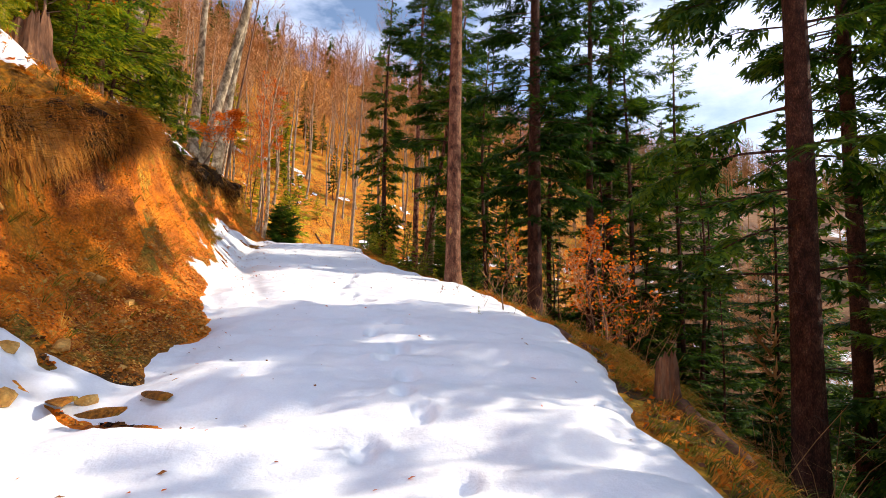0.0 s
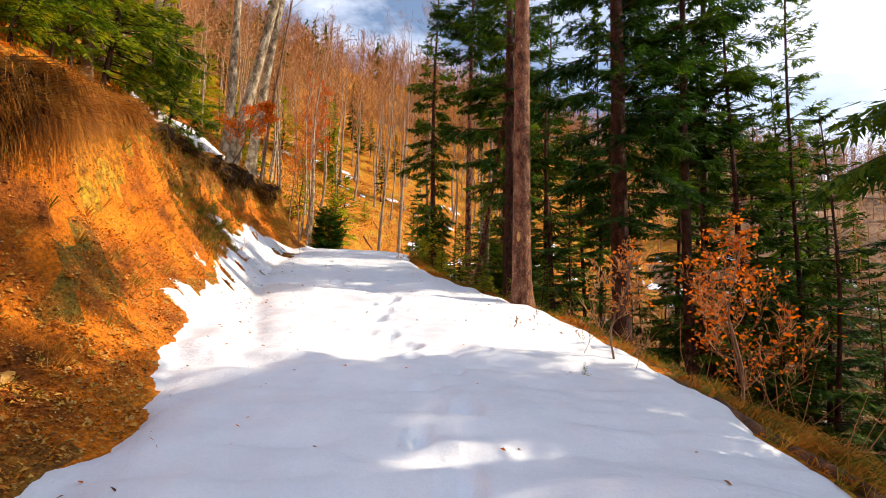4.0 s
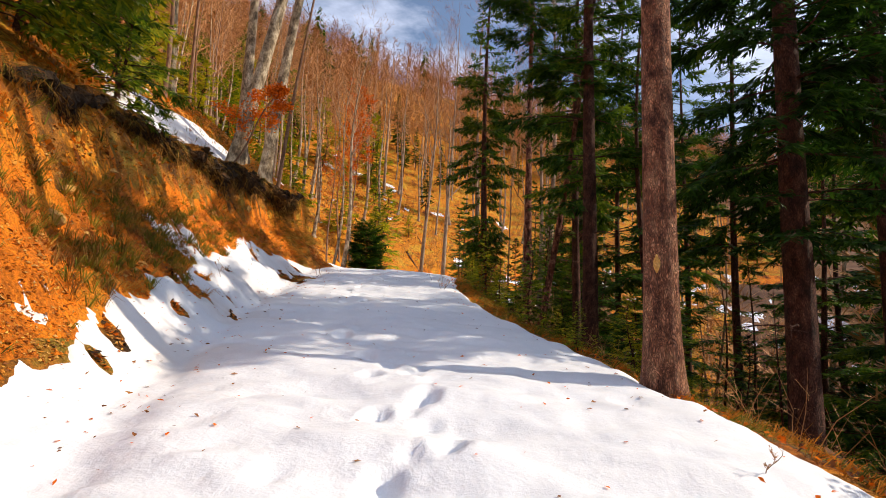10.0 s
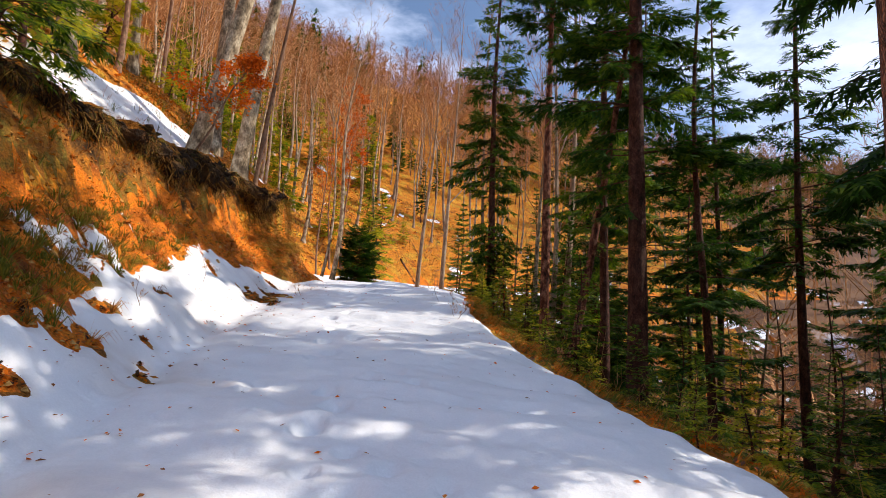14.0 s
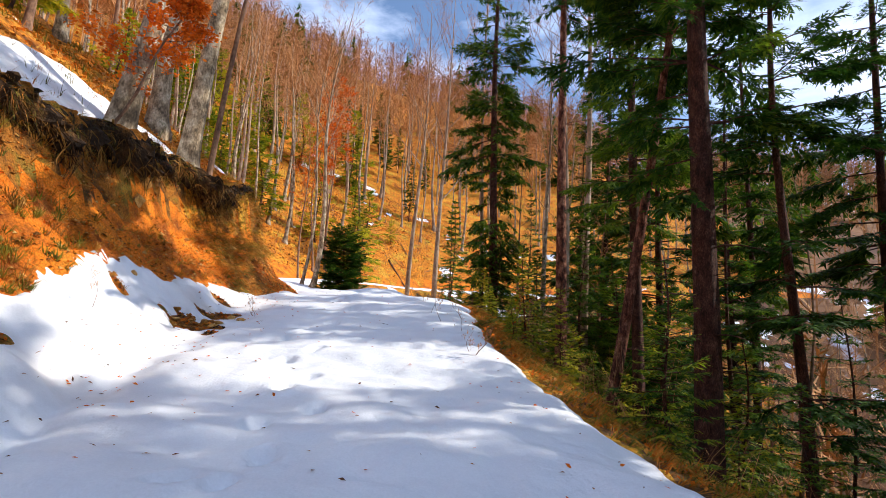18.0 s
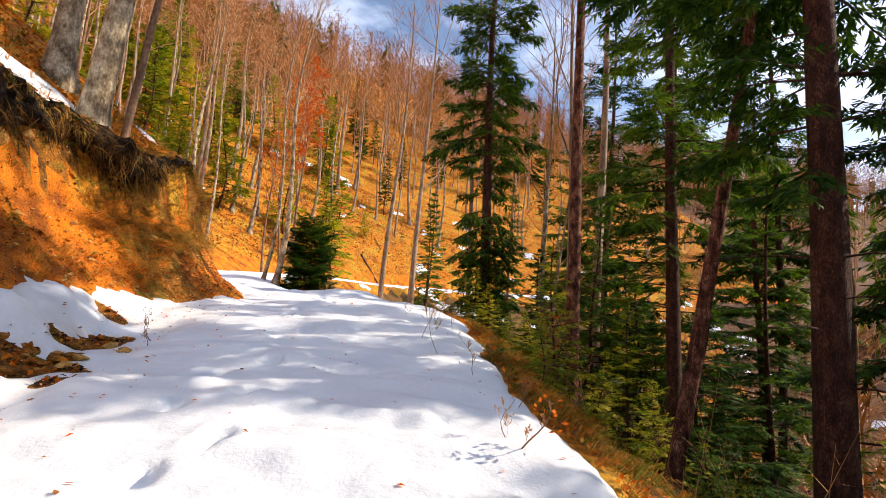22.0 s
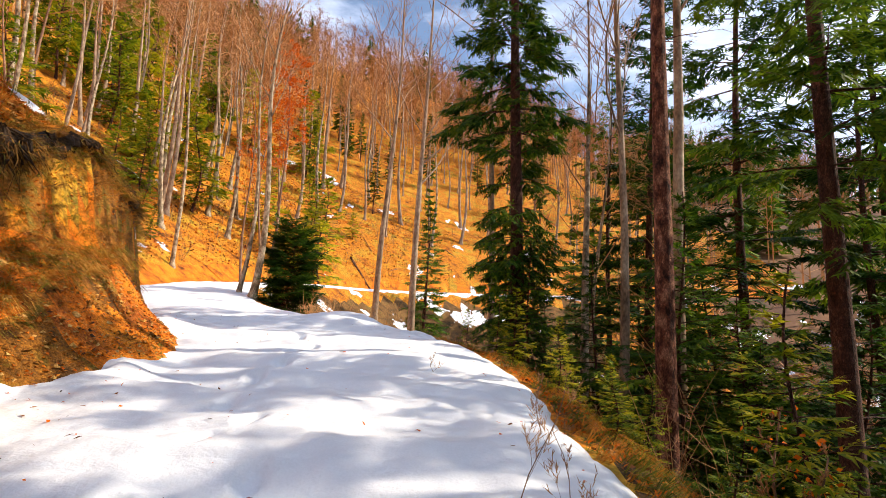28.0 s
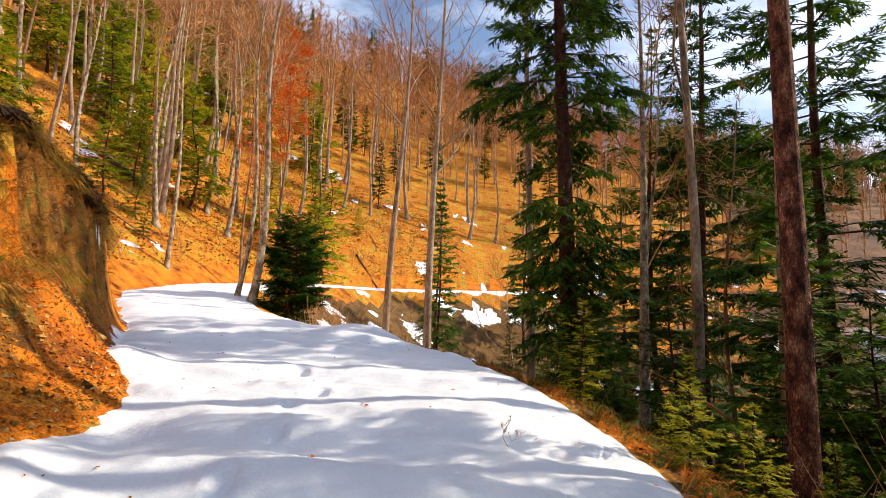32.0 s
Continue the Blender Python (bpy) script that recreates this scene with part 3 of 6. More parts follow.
def patch_depth(x, y):
    """Old snow left in patches on the slopes above and below the road."""
    d, z, w, s = road_frame(x, y)
    n = fuzz(x + 13, y + 3, 1.5, 4)
    out = -d - np.interp(s, LEFT_Y, LEFT_W)
    over = out - np.interp(s, BANK_Y, BANK_W)
    face = (over > -0.55 * np.interp(s, BANK_Y, BANK_W)) & (over < 0.25)
    sheet1 = np.where(over > 0.15, np.exp(-(((over - 1.0) / 1.0) ** 2 + ((s - 23.8) / 4.4) ** 2)) * 1.9 - 0.5 + 0.4 * n, -0.2)
    sheet2 = np.exp(-(((x + 6.6) / 0.6) ** 2 + ((y - 8.0) / 0.9) ** 2)) * 1.3 - 0.8 + 0.5 * n
    loose = (fuzz(x - 31, y + 8, 1.5, 4) - 0.52) * 1.1 * np.where((out > 0.4) & (s > 10) & (s < 40) & ~face, 1.0, 0.0) - 0.02
    far = (fuzz(x - 11, y + 80, 2.6, 4) - np.where((d > 0) & (d < 9), 0.42, 0.50)) * np.where((np.abs(d) > w + 0.5) & (s > 40), 1.0, 0.0) - 0.02
    low = (fuzz(x + 71, y + 30, 3.0, 4) - 0.50) * np.where((d - w > 3), 1.0, 0.0) - 0.02
    spots = np.full(np.shape(x), -0.3)
    for hx, hy, rx, ry in SNOW_SPOTS:
        spots = np.maximum(spots, 0.35 * (1 - np.sqrt(((x - hx) / rx) ** 2 + ((y - hy) / ry) ** 2) + 0.7 * fuzz(x * 2 + 9, y * 2, 0.8, 3)))
    return np.maximum.reduce([sheet1, sheet2, loose, far, low, spots])


def patch_top(x, y):
    return land(x, y) + np.clip(patch_depth(x, y) * 0.5, -0.25, 0.09)


snow_object("snow_patch_bank", np.arange(-20, -3, 0.13), np.arange(2, 40, 0.13), patch_top, lambda x, y: patch_depth(x, y) > -0.02, "old snow lying in patches on the bank")
snow_object("snow_patch_slope", np.arange(-60, 60, 0.4), np.arange(0, 110, 0.4), patch_top, lambda x, y: (patch_depth(x, y) > 0.0) & ~((x > -20) & (x < -3) & (y > 2) & (y < 40)), "old snow lying in patches on the wooded slopes")


# ---- trees ----
def trunk_pile(rng, height, r0, r1=0.02, lean=(0, 0), bend=0.15, sides=14, flare=0.5, rings=None):
    """A tapered, slightly bent and lobed trunk. Gives the pile and the middle line as a function of height."""
    p, rings = Pile(), rings or 18
    ph = [rng.uniform(0, 6.28) for _ in range(4)]

    def mid(z):
        u = z / height
        return Vector((lean[0] * z + bend * (math.sin(2.3 * u * 3 + ph[0]) - math.sin(ph[0])), lean[1] * z + bend * (math.sin(1.9 * u * 3 + ph[1]) - math.sin(ph[1])), z))

    def radius(z):
        u = z / height
        return lerp(r0, r1, max(u, 0) ** 0.9) * (1 + flare * math.exp(-max(z, 0) / (r0 * 1.6)))

    low = min(1.0, height / 3)
    zs = [-0.7 * low, -0.25 * low, 0.0, 0.12 * low, 0.3 * low, 0.6 * low] + [height * (k / rings) ** 1.1 for k in range(1, rings + 1) if height * (k / rings) ** 1.1 > 0.8 * low]
    pts, rad = [], []
    for z in zs:
        pts.append(mid(z))
        rr = radius(z)
        root = math.exp(-max(z, 0) / (r0 * 1.3))
        rad.append(lambda a, rr=rr, z=z, root=root: rr * (1 + 0.035 * math.sin(3 * a + ph[2] + z) + 0.02 * math.sin(7 * a + 2 * z) + 0.16 * root * math.sin(5 * a + ph[3])))
    p.tube(pts, rad, sides)
    return p, mid, radius


def needle_twig(p, at, way, length, flat, rng, coarse=1.0):
    """A twig as a flat frond: short pointed tufts of needles to both sides, shorter towards the tip."""
    side = way.cross(flat).normalized()
    n = max(3, int(length / (0.036 * coarse)))
    size = 0.098 * coarse
    for i in range(n + 1):
        u = (i + 0.5) / (n + 0.5)
        c = at + way * (length * u)
        sg = 0 if i == n else (1 if i % 2 else -1)
        w = way * rng.uniform(0.6, 1.1) + side * (sg * rng.uniform(0.4, 0.95)) + flat * rng.uniform(-0.45, 0.3)
        r = size * (1.2 - 0.45 * u) * rng.uniform(0.7, 1.25)
        b = (side * way.dot(w) - way * side.dot(w)).normalized() * (r * 0.235) + flat * (rng.uniform(-0.06, 0.06) * r)
        p.tri(c - b, c + b, c + w * r - flat * (0.1 * r))


def fir_branch(p, at, heading, length, droop, rng, density=1.0, dead=False, coarse=1.0, rise=0.14, hang=0.25):
    """A branch that carries flat, layered sprays of twigs to both sides; hang: how far the twigs droop."""
    out = Vector((math.cos(heading), math.sin(heading), 0))
    across = Vector((-out.y, out.x, 0))
    segs = 4
    pts = []
    for i in range(segs + 1):
        u = i / segs
        pts.append(at + out * (length * u * (1 - 0.12 * u)) + across * (rng.uniform(-0.06, 0.06) * length * u) + Vector((0, 0, length * (rise * u - droop * u * u + 0.16 * u**3))))
    p.slot = 0
    p.tube(pts, [lerp(0.007 + 0.008 * length, 0.003, i / segs) for i in range(segs + 1)], 3, cap=False)
    if dead:
        for i in range(5):
            u = rng.uniform(0.3, 1)
            k = min(segs - 1, int(u * segs))
            c = pts[k].lerp(pts[k + 1], u * segs - k)
            w = (out + across * rng.choice((-1, 1)) * rng.uniform(0.4, 1.2) + Vector((0, 0, rng.uniform(-0.6, 0.2)))).normalized()
            p.tube([c, c + w * length * 0.25], [0.005, 0.002], 3, cap=False)
        return
    p.slot = 1
    n = max(6, int(length * 12.0 * density / coarse**0.8))
    start = 0.08 if length < 0.8 else rng.uniform(0.1, 0.3)
    for i in range(n):
        u = lerp(start, 0.98, (i + rng.random() * 0.6) / n)
        k = min(segs - 1, int(u * segs))
        c = pts[k].lerp(pts[k + 1], u * segs - k)
        way = (pts[k + 1] - pts[k]).normalized()
        sg = 1 if i % 2 else -1
        w = (way * rng.uniform(0.55, 0.95) + across * (sg * rng.uniform(0.6, 1.0)) + Vector((0, 0, rng.uniform(-1.6, 0.3) * hang))).normalized()
        tl = length * (0.44 * (1 - u) ** 0.8 + 0.07) * min(1.0, 0.45 + 2.2 * u) * rng.uniform(0.65, 1.2)
        flat = (Vector((rng.uniform(-0.3, 0.3), rng.uniform(-0.3, 0.3), 1)) - out * 0.2).normalized()
        needle_twig(p, c, w, tl, flat, rng, coarse)
        if tl > 0.3 * coarse:
            for sb in (-1, 1):
                q = (w + flat.cross(w) * (sb * rng.uniform(0.6, 1.0)) + Vector((0, 0, rng.uniform(-1.0, 0.1) * hang))).normalized()
                needle_twig(p, c + w * (tl * rng.uniform(0.2, 0.55)), q, tl * rng.uniform(0.35, 0.55), flat, rng, coarse)
    needle_twig(p, pts[-2], (pts[-1] - pts[-2]).normalized(), length * 0.27, Vector((0, 0, 1)), rng, coarse)


def conifer(name, label, category, seed, height, r0, bare, spread, bark, needles, lean=(0, 0), density=1.0, whorl=0.36, per=5, dead_from=1.5, bend=0.12, droop=0.34, group="", shy=0.0, coarse=1.0, hang=0.25, fine_to=20.0, low=(), round_top=False):
    """A fir or spruce: trunk and crown. bare: the height below which only dead twigs stand. shy: how many branches are missing.
    fine_to: the height above which the sprays are coarser. low: from and to which height a second, lower clump of branches hangs, how many and how long."""
    rng = random.Random(seed)
    root = thing(name, label, category, group)
    p, mid, radius = trunk_pile(rng, height, r0, min(0.012, 0.4 * r0), lean, bend, 12 if r0 > 0.1 else 6, 0.35, 18 if r0 > 0.17 else 11)
    part("trunk", p.mesh("trunk", bark), root)
    crown = Pile()
    z = dead_from
    dry = []
    while z < bare:
        for _ in range(rng.choice((0, 1, 1, 2))):
            a = rng.uniform(0, 6.28)
            dry.append(crown if group else Pile())
            fir_branch(dry[-1], mid(z) + Vector((math.cos(a), math.sin(a), 0)) * radius(z) * 0.8, a, rng.uniform(0.3, 1.1) * spread * 0.5, rng.uniform(0.2, 0.5), rng, dead=True)
            if not group:
                part("dead_branch", dry[-1].mesh("dead_branch", bark), root)
        z += rng.uniform(0.3, 0.7)
    count = int(per * (height - bare) / whorl / 0.82)
    gap = [rng.uniform(0, 6.28) for _ in range(3)]
    for i in range(count):
        u = ((i + rng.random()) / count) ** 1.12
        z = lerp(bare, height - 0.1, u)
        if height > 9:
            z = bare + round((z - bare) / 0.62) * 0.62 + rng.uniform(-0.09, 0.09)
        a = i * 2.39996 + rng.uniform(-0.6, 0.6)
        sparse = shy + 0.25 * math.sin(2 * a + gap[0] + 5 * u) * math.sin(9 * u + gap[1])
        if rng.random() < sparse:
            continue
        reach = spread * (1 - u) ** 0.75 * min(1, 0.55 + u * 3) + 0.12
        if round_top:
            reach = spread * math.sin(math.pi * (0.2 + 0.74 * u)) ** 0.6
        long = reach * (rng.uniform(0.4, 1.0) if rng.random() < 0.7 else rng.uniform(0.9, 1.25))
        fir_branch(crown, mid(z) + Vector((math.cos(a), math.sin(a), 0)) * radius(z) * 0.7, a, long, droop * (1.15 - 0.6 * u) * rng.uniform(0.5, 1.5), rng, density, coarse=coarse * (1.0 if z < fine_to else 1.8), rise=rng.uniform(-0.15, 0.2) + 0.35 * u, hang=hang)
    if low:
        for i in range(low[2]):
            z, a = lerp(low[0], low[1], i / low[2]), i * 2.4
            fir_branch(crown, mid(z), a, low[3] * rng.uniform(0.5, 1.1), rng.uniform(0.3, 0.8), rng, density, coarse=coarse, hang=0.9)
    part("crown", crown.mesh("crown", bark, needles, smooth=False), root)
    return root


def leaf_at(p, c, s, rng):
    a = Vector((rng.uniform(-1, 1), rng.uniform(-1, 1), rng.uniform(-0.6, 0.2))).normalized()
    b = a.cross(Vector((rng.uniform(-1, 1), rng.uniform(-1, 1), rng.uniform(-1, 1)))).normalized()
    p.quad(c, c + a * s + b * s * 0.55, c + a * s * 2, c + a * s - b * s * 0.55)


def bare_tree(name, label, category, seed, height, r0, bark, lean=(0, 0), first=0.35, bend=0.3, limbs=16, leaves=None, group="", leaf_n=0, leaf_s=0.045, reach=0.24, rise=1.0, forks=(7, 6), twig=0.006):
    """A leafless broadleaf tree: trunk and a crown of limbs that fork twice into fine twigs."""
    rng = random.Random(seed)
    root = thing(name, label, category, group)
    p, mid, radius = trunk_pile(rng, height, r0, min(0.012, 0.4 * r0), lean, bend, 12 if r0 > 0.16 else 6, 0.55, 16 if r0 > 0.16 else 8)
    part("trunk", p.mesh("trunk", bark), root)
    crown, leaf = Pile(), Pile()

    def grow(at, way, length, r, level):
        segs = (4, 3, 1)[level]
        pts, w = [at], way.copy()
        for i in range(segs):
            w = (w + Vector((rng.uniform(-0.22, 0.22), rng.uniform(-0.22, 0.22), rng.uniform(0.0, 0.22) - 0.12 * (twig > 0.01)))).normalized()
            pts.append(pts[-1] + w * length / segs)
        if level < 2:
            crown.slot = 0 if level == 0 and twig < 0.01 else 1
            if level == 1 and twig > 0.01:
                s = w.cross(Vector((rng.uniform(-1, 1), rng.uniform(-1, 1), 0.3))).normalized() * max(twig, r)
                for i in range(segs):
                    k0, k1 = 1 - 0.8 * i / segs, 1 - 0.8 * (i + 1) / segs
                    crown.quad(pts[i] - s * k0, pts[i] + s * k0, pts[i + 1] + s * k1, pts[i + 1] - s * k1)
            else:
                crown.tube(pts, [lerp(r, r * 0.3, i / segs) for i in range(segs + 1)], 4 if level == 0 else 3, cap=False)
        else:
            crown.slot = 1
            s = w.cross(Vector((rng.uniform(-1, 1), rng.uniform(-1, 1), rng.uniform(-1, 1)))).normalized() * max(twig, r)
            crown.tri(pts[0] - s, pts[0] + s, pts[1])
            m = pts[0].lerp(pts[1], 0.4)
            crown.tri(m - s * 0.7, m + s * 0.7, m + (w + Vector((rng.uniform(-0.7, 0.7), rng.uniform(-0.7, 0.7), 0.2))) * length * 0.45)
        if leaves and level >= 1:
            for _ in range(int(leaf_n) + (rng.random() < leaf_n - int(leaf_n))):
                leaf_at(leaf, pts[rng.randrange(1, len(pts))] + Vector((rng.uniform(-0.12, 0.12), rng.uniform(-0.12, 0.12), rng.uniform(-0.12, 0.05))), leaf_s * rng.uniform(0.7, 1.2), rng)
        if level < 2:
            for i in range(forks[level]):
                u = rng.uniform(0.25, 1)
                k = min(segs - 1, int(u * segs))
                c = pts[k].lerp(pts[k + 1], u * segs - k)
                s = Vector((rng.uniform(-1, 1), rng.uniform(-1, 1), rng.uniform(-0.2, 0.9) - 0.25 * (twig > 0.01))).normalized()
                grow(c, (w * 0.8 + s * 0.9).normalized(), length * rng.uniform(0.35, 0.6) * (1.15 - 0.5 * u), r * 0.45, level + 1)

    for i in range(limbs):
        u = first + (1 - first) * ((i + rng.random()) / limbs)
        z = u * height
        a = rng.uniform(0, 6.28)
        tilt = rng.uniform(0.5, 1.0)
        way = Vector((math.cos(a) * tilt, math.sin(a) * tilt, (1.0 - 0.3 * (1 - u)) * rise)).normalized()
        grow(mid(z), way, height * lerp(reach, 0.10, (u - first) / (1 - first)) * rng.uniform(0.7, 1.25), radius(z) * 0.42, 0)
    part("crown", crown.mesh("crown", bark, TWIG), root)
    if leaves and leaf_n:
        part("foliage", leaf.mesh("foliage", leaves, smooth=False), root, "rust-orange withered leaves")
    return root


def stand(ob, x, y, turn=0.0, dz=0.0, size=1.0):
    """Sets a thing on the ground."""
    ob.matrix_basis = pose(x, y, ground_z(x, y) + dz, 0, 0, turn) @ Matrix.Diagonal((size, size, size, 1))
    return ob


def again(ob, x, y, turn, size=1.0, dz=0.0):
    """A copy of a thing, on the ground elsewhere."""
    c = copy_thing(ob, pose(x, y, ground_z(x, y) + dz, 0, 0, turn))
    c.scale = (size, size, size)
    return c


SPRUCE_LABEL = "tall spruce with reddish scaly bark and a bare lower trunk"
FIR_LABEL = "dark green fir with drooping branches on the slope below the road"
# the trees that stand along the right-hand edge
stand(conifer("spruce_tree", "tall straight spruce with a chipped patch in its red-brown bark", "tree", 11, 27, 0.205, 14.0, 2.6, BARK_RED, NEEDLE, whorl=0.6, dead_from=10.0, bend=0.05, per=6, coarse=1.6), 0.3, 14.75)
# in the shade of other trees; the dark bark colour includes that shade
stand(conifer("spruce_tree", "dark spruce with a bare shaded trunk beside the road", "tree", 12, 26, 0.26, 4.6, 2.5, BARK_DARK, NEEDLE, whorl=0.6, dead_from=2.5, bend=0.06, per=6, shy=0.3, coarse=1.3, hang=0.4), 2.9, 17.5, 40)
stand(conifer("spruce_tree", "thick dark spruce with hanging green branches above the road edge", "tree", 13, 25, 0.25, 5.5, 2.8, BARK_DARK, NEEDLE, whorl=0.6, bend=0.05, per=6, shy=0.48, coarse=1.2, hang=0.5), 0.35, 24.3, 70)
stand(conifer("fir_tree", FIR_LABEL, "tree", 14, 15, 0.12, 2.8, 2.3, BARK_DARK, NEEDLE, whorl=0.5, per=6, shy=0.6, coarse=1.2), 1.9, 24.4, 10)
stand(conifer("fir_tree", "slim leaning conifer with a sunlit pinkish trunk", "tree", 15, 17, 0.12, 6.5, 2.0, BARK_RUST, NEEDLE, lean=(0.15, -0.03), whorl=0.5, bend=0.05, per=5, shy=0.2, coarse=1.3), -1.1, 25.5, 0)
stand(conifer("spruce_tree", SPRUCE_LABEL, "tree", 16, 24, 0.19, 12.0, 2.5, BARK_RUST, NEEDLE, whorl=0.5, dead_from=8, bend=0.06, per=5, shy=0.1, coarse=1.4), -1.5, 31.6, 30)
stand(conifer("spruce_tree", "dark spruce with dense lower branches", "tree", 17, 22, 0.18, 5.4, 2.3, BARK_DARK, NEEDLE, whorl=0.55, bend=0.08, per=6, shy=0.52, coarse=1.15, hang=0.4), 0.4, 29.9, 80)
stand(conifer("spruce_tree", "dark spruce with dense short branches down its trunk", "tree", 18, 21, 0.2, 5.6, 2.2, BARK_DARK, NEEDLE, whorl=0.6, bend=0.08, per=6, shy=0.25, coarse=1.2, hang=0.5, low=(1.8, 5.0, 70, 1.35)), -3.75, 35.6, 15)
stand(bare_tree("beech_tree", "pale grey beech trunk among the firs", "tree", 19, 21, 0.17, BARK_PALE, first=0.5, bend=0.1), -0.62, 33.5, 0)
stand(bare_tree("beech_tree", "pale bare beech below the road", "tree", 20, 20, 0.15, BARK_PALE, first=0.45, bend=0.1), -1.1, 36.3, 0)
stand(bare_tree("beech_tree", "slim pale bare beech below the road", "tree", 21, 19, 0.11, BARK_PALE, first=0.5, bend=0.1), -4.3, 37.6, 90)
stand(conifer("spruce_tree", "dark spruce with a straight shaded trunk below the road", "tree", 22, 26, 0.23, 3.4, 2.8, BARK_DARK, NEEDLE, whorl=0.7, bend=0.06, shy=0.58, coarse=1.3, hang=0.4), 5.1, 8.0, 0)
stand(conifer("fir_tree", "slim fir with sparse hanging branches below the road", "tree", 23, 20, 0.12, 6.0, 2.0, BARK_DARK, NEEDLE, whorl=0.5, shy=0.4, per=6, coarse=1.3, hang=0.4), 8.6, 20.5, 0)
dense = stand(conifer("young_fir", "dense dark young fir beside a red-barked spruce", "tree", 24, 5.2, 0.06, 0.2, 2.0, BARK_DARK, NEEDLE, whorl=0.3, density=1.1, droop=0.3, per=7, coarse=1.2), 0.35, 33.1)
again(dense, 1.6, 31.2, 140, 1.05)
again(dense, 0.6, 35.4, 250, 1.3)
# added for its high crown, which shades the bank but not the slope
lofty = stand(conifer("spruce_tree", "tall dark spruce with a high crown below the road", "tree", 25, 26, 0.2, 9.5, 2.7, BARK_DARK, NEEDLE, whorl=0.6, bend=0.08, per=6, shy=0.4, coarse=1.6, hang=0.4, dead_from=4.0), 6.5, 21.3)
# the first copy stands mostly out of view, there to shade the bank
for x, y, turn, size in ((7.5, 10.2, 100, 0.95), (5.0, 18.9, 310, 0.9), (6.0, 37.2, 170, 1.0), (5.4, 27.8, 60, 0.85)):
    again(lofty, x, y, turn, size)
# the far bend
stand(bare_tree("beech_tree", "slim leaning bare beech at the bend", "tree", 31, 19, 0.13, BARK_GREY, lean=(0.06, 0), first=0.5), -17.1, 50.4)
stand(bare_tree("beech_tree", "grey bare beech with a forked crown at the bend", "tree", 32, 20, 0.19, BARK_GREY, lean=(0.07, 0), first=0.4), -15.9, 49.3)
stand(conifer("young_spruce", "bushy young spruce at the road bend", "tree", 33, 5.4, 0.08, 0.2, 1.9, BARK_DARK, NEEDLE, whorl=0.2, density=1.3, droop=0.25, per=9, coarse=1.5, round_top=True), -14.6, 50.6)
stand(bare_tree("beech_tree", "tall slim bare beech at the edge of the gully", "tree", 34, 24, 0.19, BARK_PALE, lean=(0.03, 0), first=0.5, bend=0.14), -9.7, 49.3)
stand(bare_tree("beech_tree", "tall slim bare beech with one curved limb", "tree", 35, 24, 0.2, BARK_PALE, lean=(0.03, 0), first=0.42, bend=0.14), -7.6, 46.9, 50)
# on top of the bank
stand(bare_tree("beech_tree", "straight grey beech on the bank top with lichen spots", "tree", 36, 22, 0.25, BARK_GREY, lean=(0.03, 0), first=0.5, bend=0.12), -12.7, 27.8)
stand(bare_tree("beech_tree", "leaning mossy beech rooted at the lip of the bank", "tree", 37, 21, 0.24, BARK_GREY, lean=(0.17, 0.03), first=0.5, bend=0.1), -10.3, 23.4, 0, -0.1)
stand(bare_tree("beech_tree", "thick mossy beech rooted at the lip of the bank", "tree", 38, 21, 0.25, BARK_GREY, lean=(0.11, 0.0), first=0.5, bend=0.1), -11.15, 27.0, 0, -0.1)
stand(bare_tree("beech_tree", "slim pale tree on the bank", "tree", 39, 17, 0.12, BARK_BROWN, lean=(0.03, 0), first=0.5), -8.7, 13.6)

stand(bare_tree("beech_tree", "slim brown tree leaning from the lip of the bank", "tree", 40, 14, 0.085, BARK_BROWN, lean=(0.10, 0.0), first=0.5, bend=0.08), -10.85, 27.5, 0, -0.1)

# kinds that are repeated
FIRS = [
    stand(conifer("fir_tree", FIR_LABEL, "tree", 41, 16, 0.14, 1.8, 2.6, BARK_DARK, NEEDLE, whorl=0.52, per=5, shy=0.2, coarse=1.35, group="firs below the road"), 11.0, 23.4),
    stand(conifer("fir_tree", FIR_LABEL, "tree", 42, 19, 0.17, 3.2, 2.9, BARK_DARK, NEEDLE, whorl=0.58, per=5, shy=0.2, coarse=1.35, group="firs below the road"), 12.5, 27.5),
    stand(conifer("fir_tree", FIR_LABEL, "tree", 43, 11, 0.10, 0.8, 2.1, BARK_DARK, NEEDLE, whorl=0.45, per=5, shy=0.2, coarse=1.3, group="firs below the road"), 9.0, 34.0),
]
FAR_FIRS = [
    stand(conifer("fir_tree", "dark fir deep in the wood below the road", "tree", 61, 17, 0.15, 2.4, 2.6, BARK_DARK, NEEDLE, whorl=0.6, per=6, density=0.85, shy=0.2, coarse=2.4, group="firs below the road"), 16.5, 26.0),
    stand(conifer("fir_tree", "dark fir deep in the wood below the road", "tree", 62, 20, 0.17, 3.5, 2.9, BARK_DARK, NEEDLE, whorl=0.62, per=6, density=0.85, shy=0.2, coarse=2.4, group="firs below the road"), 19.0, 34.0),
]
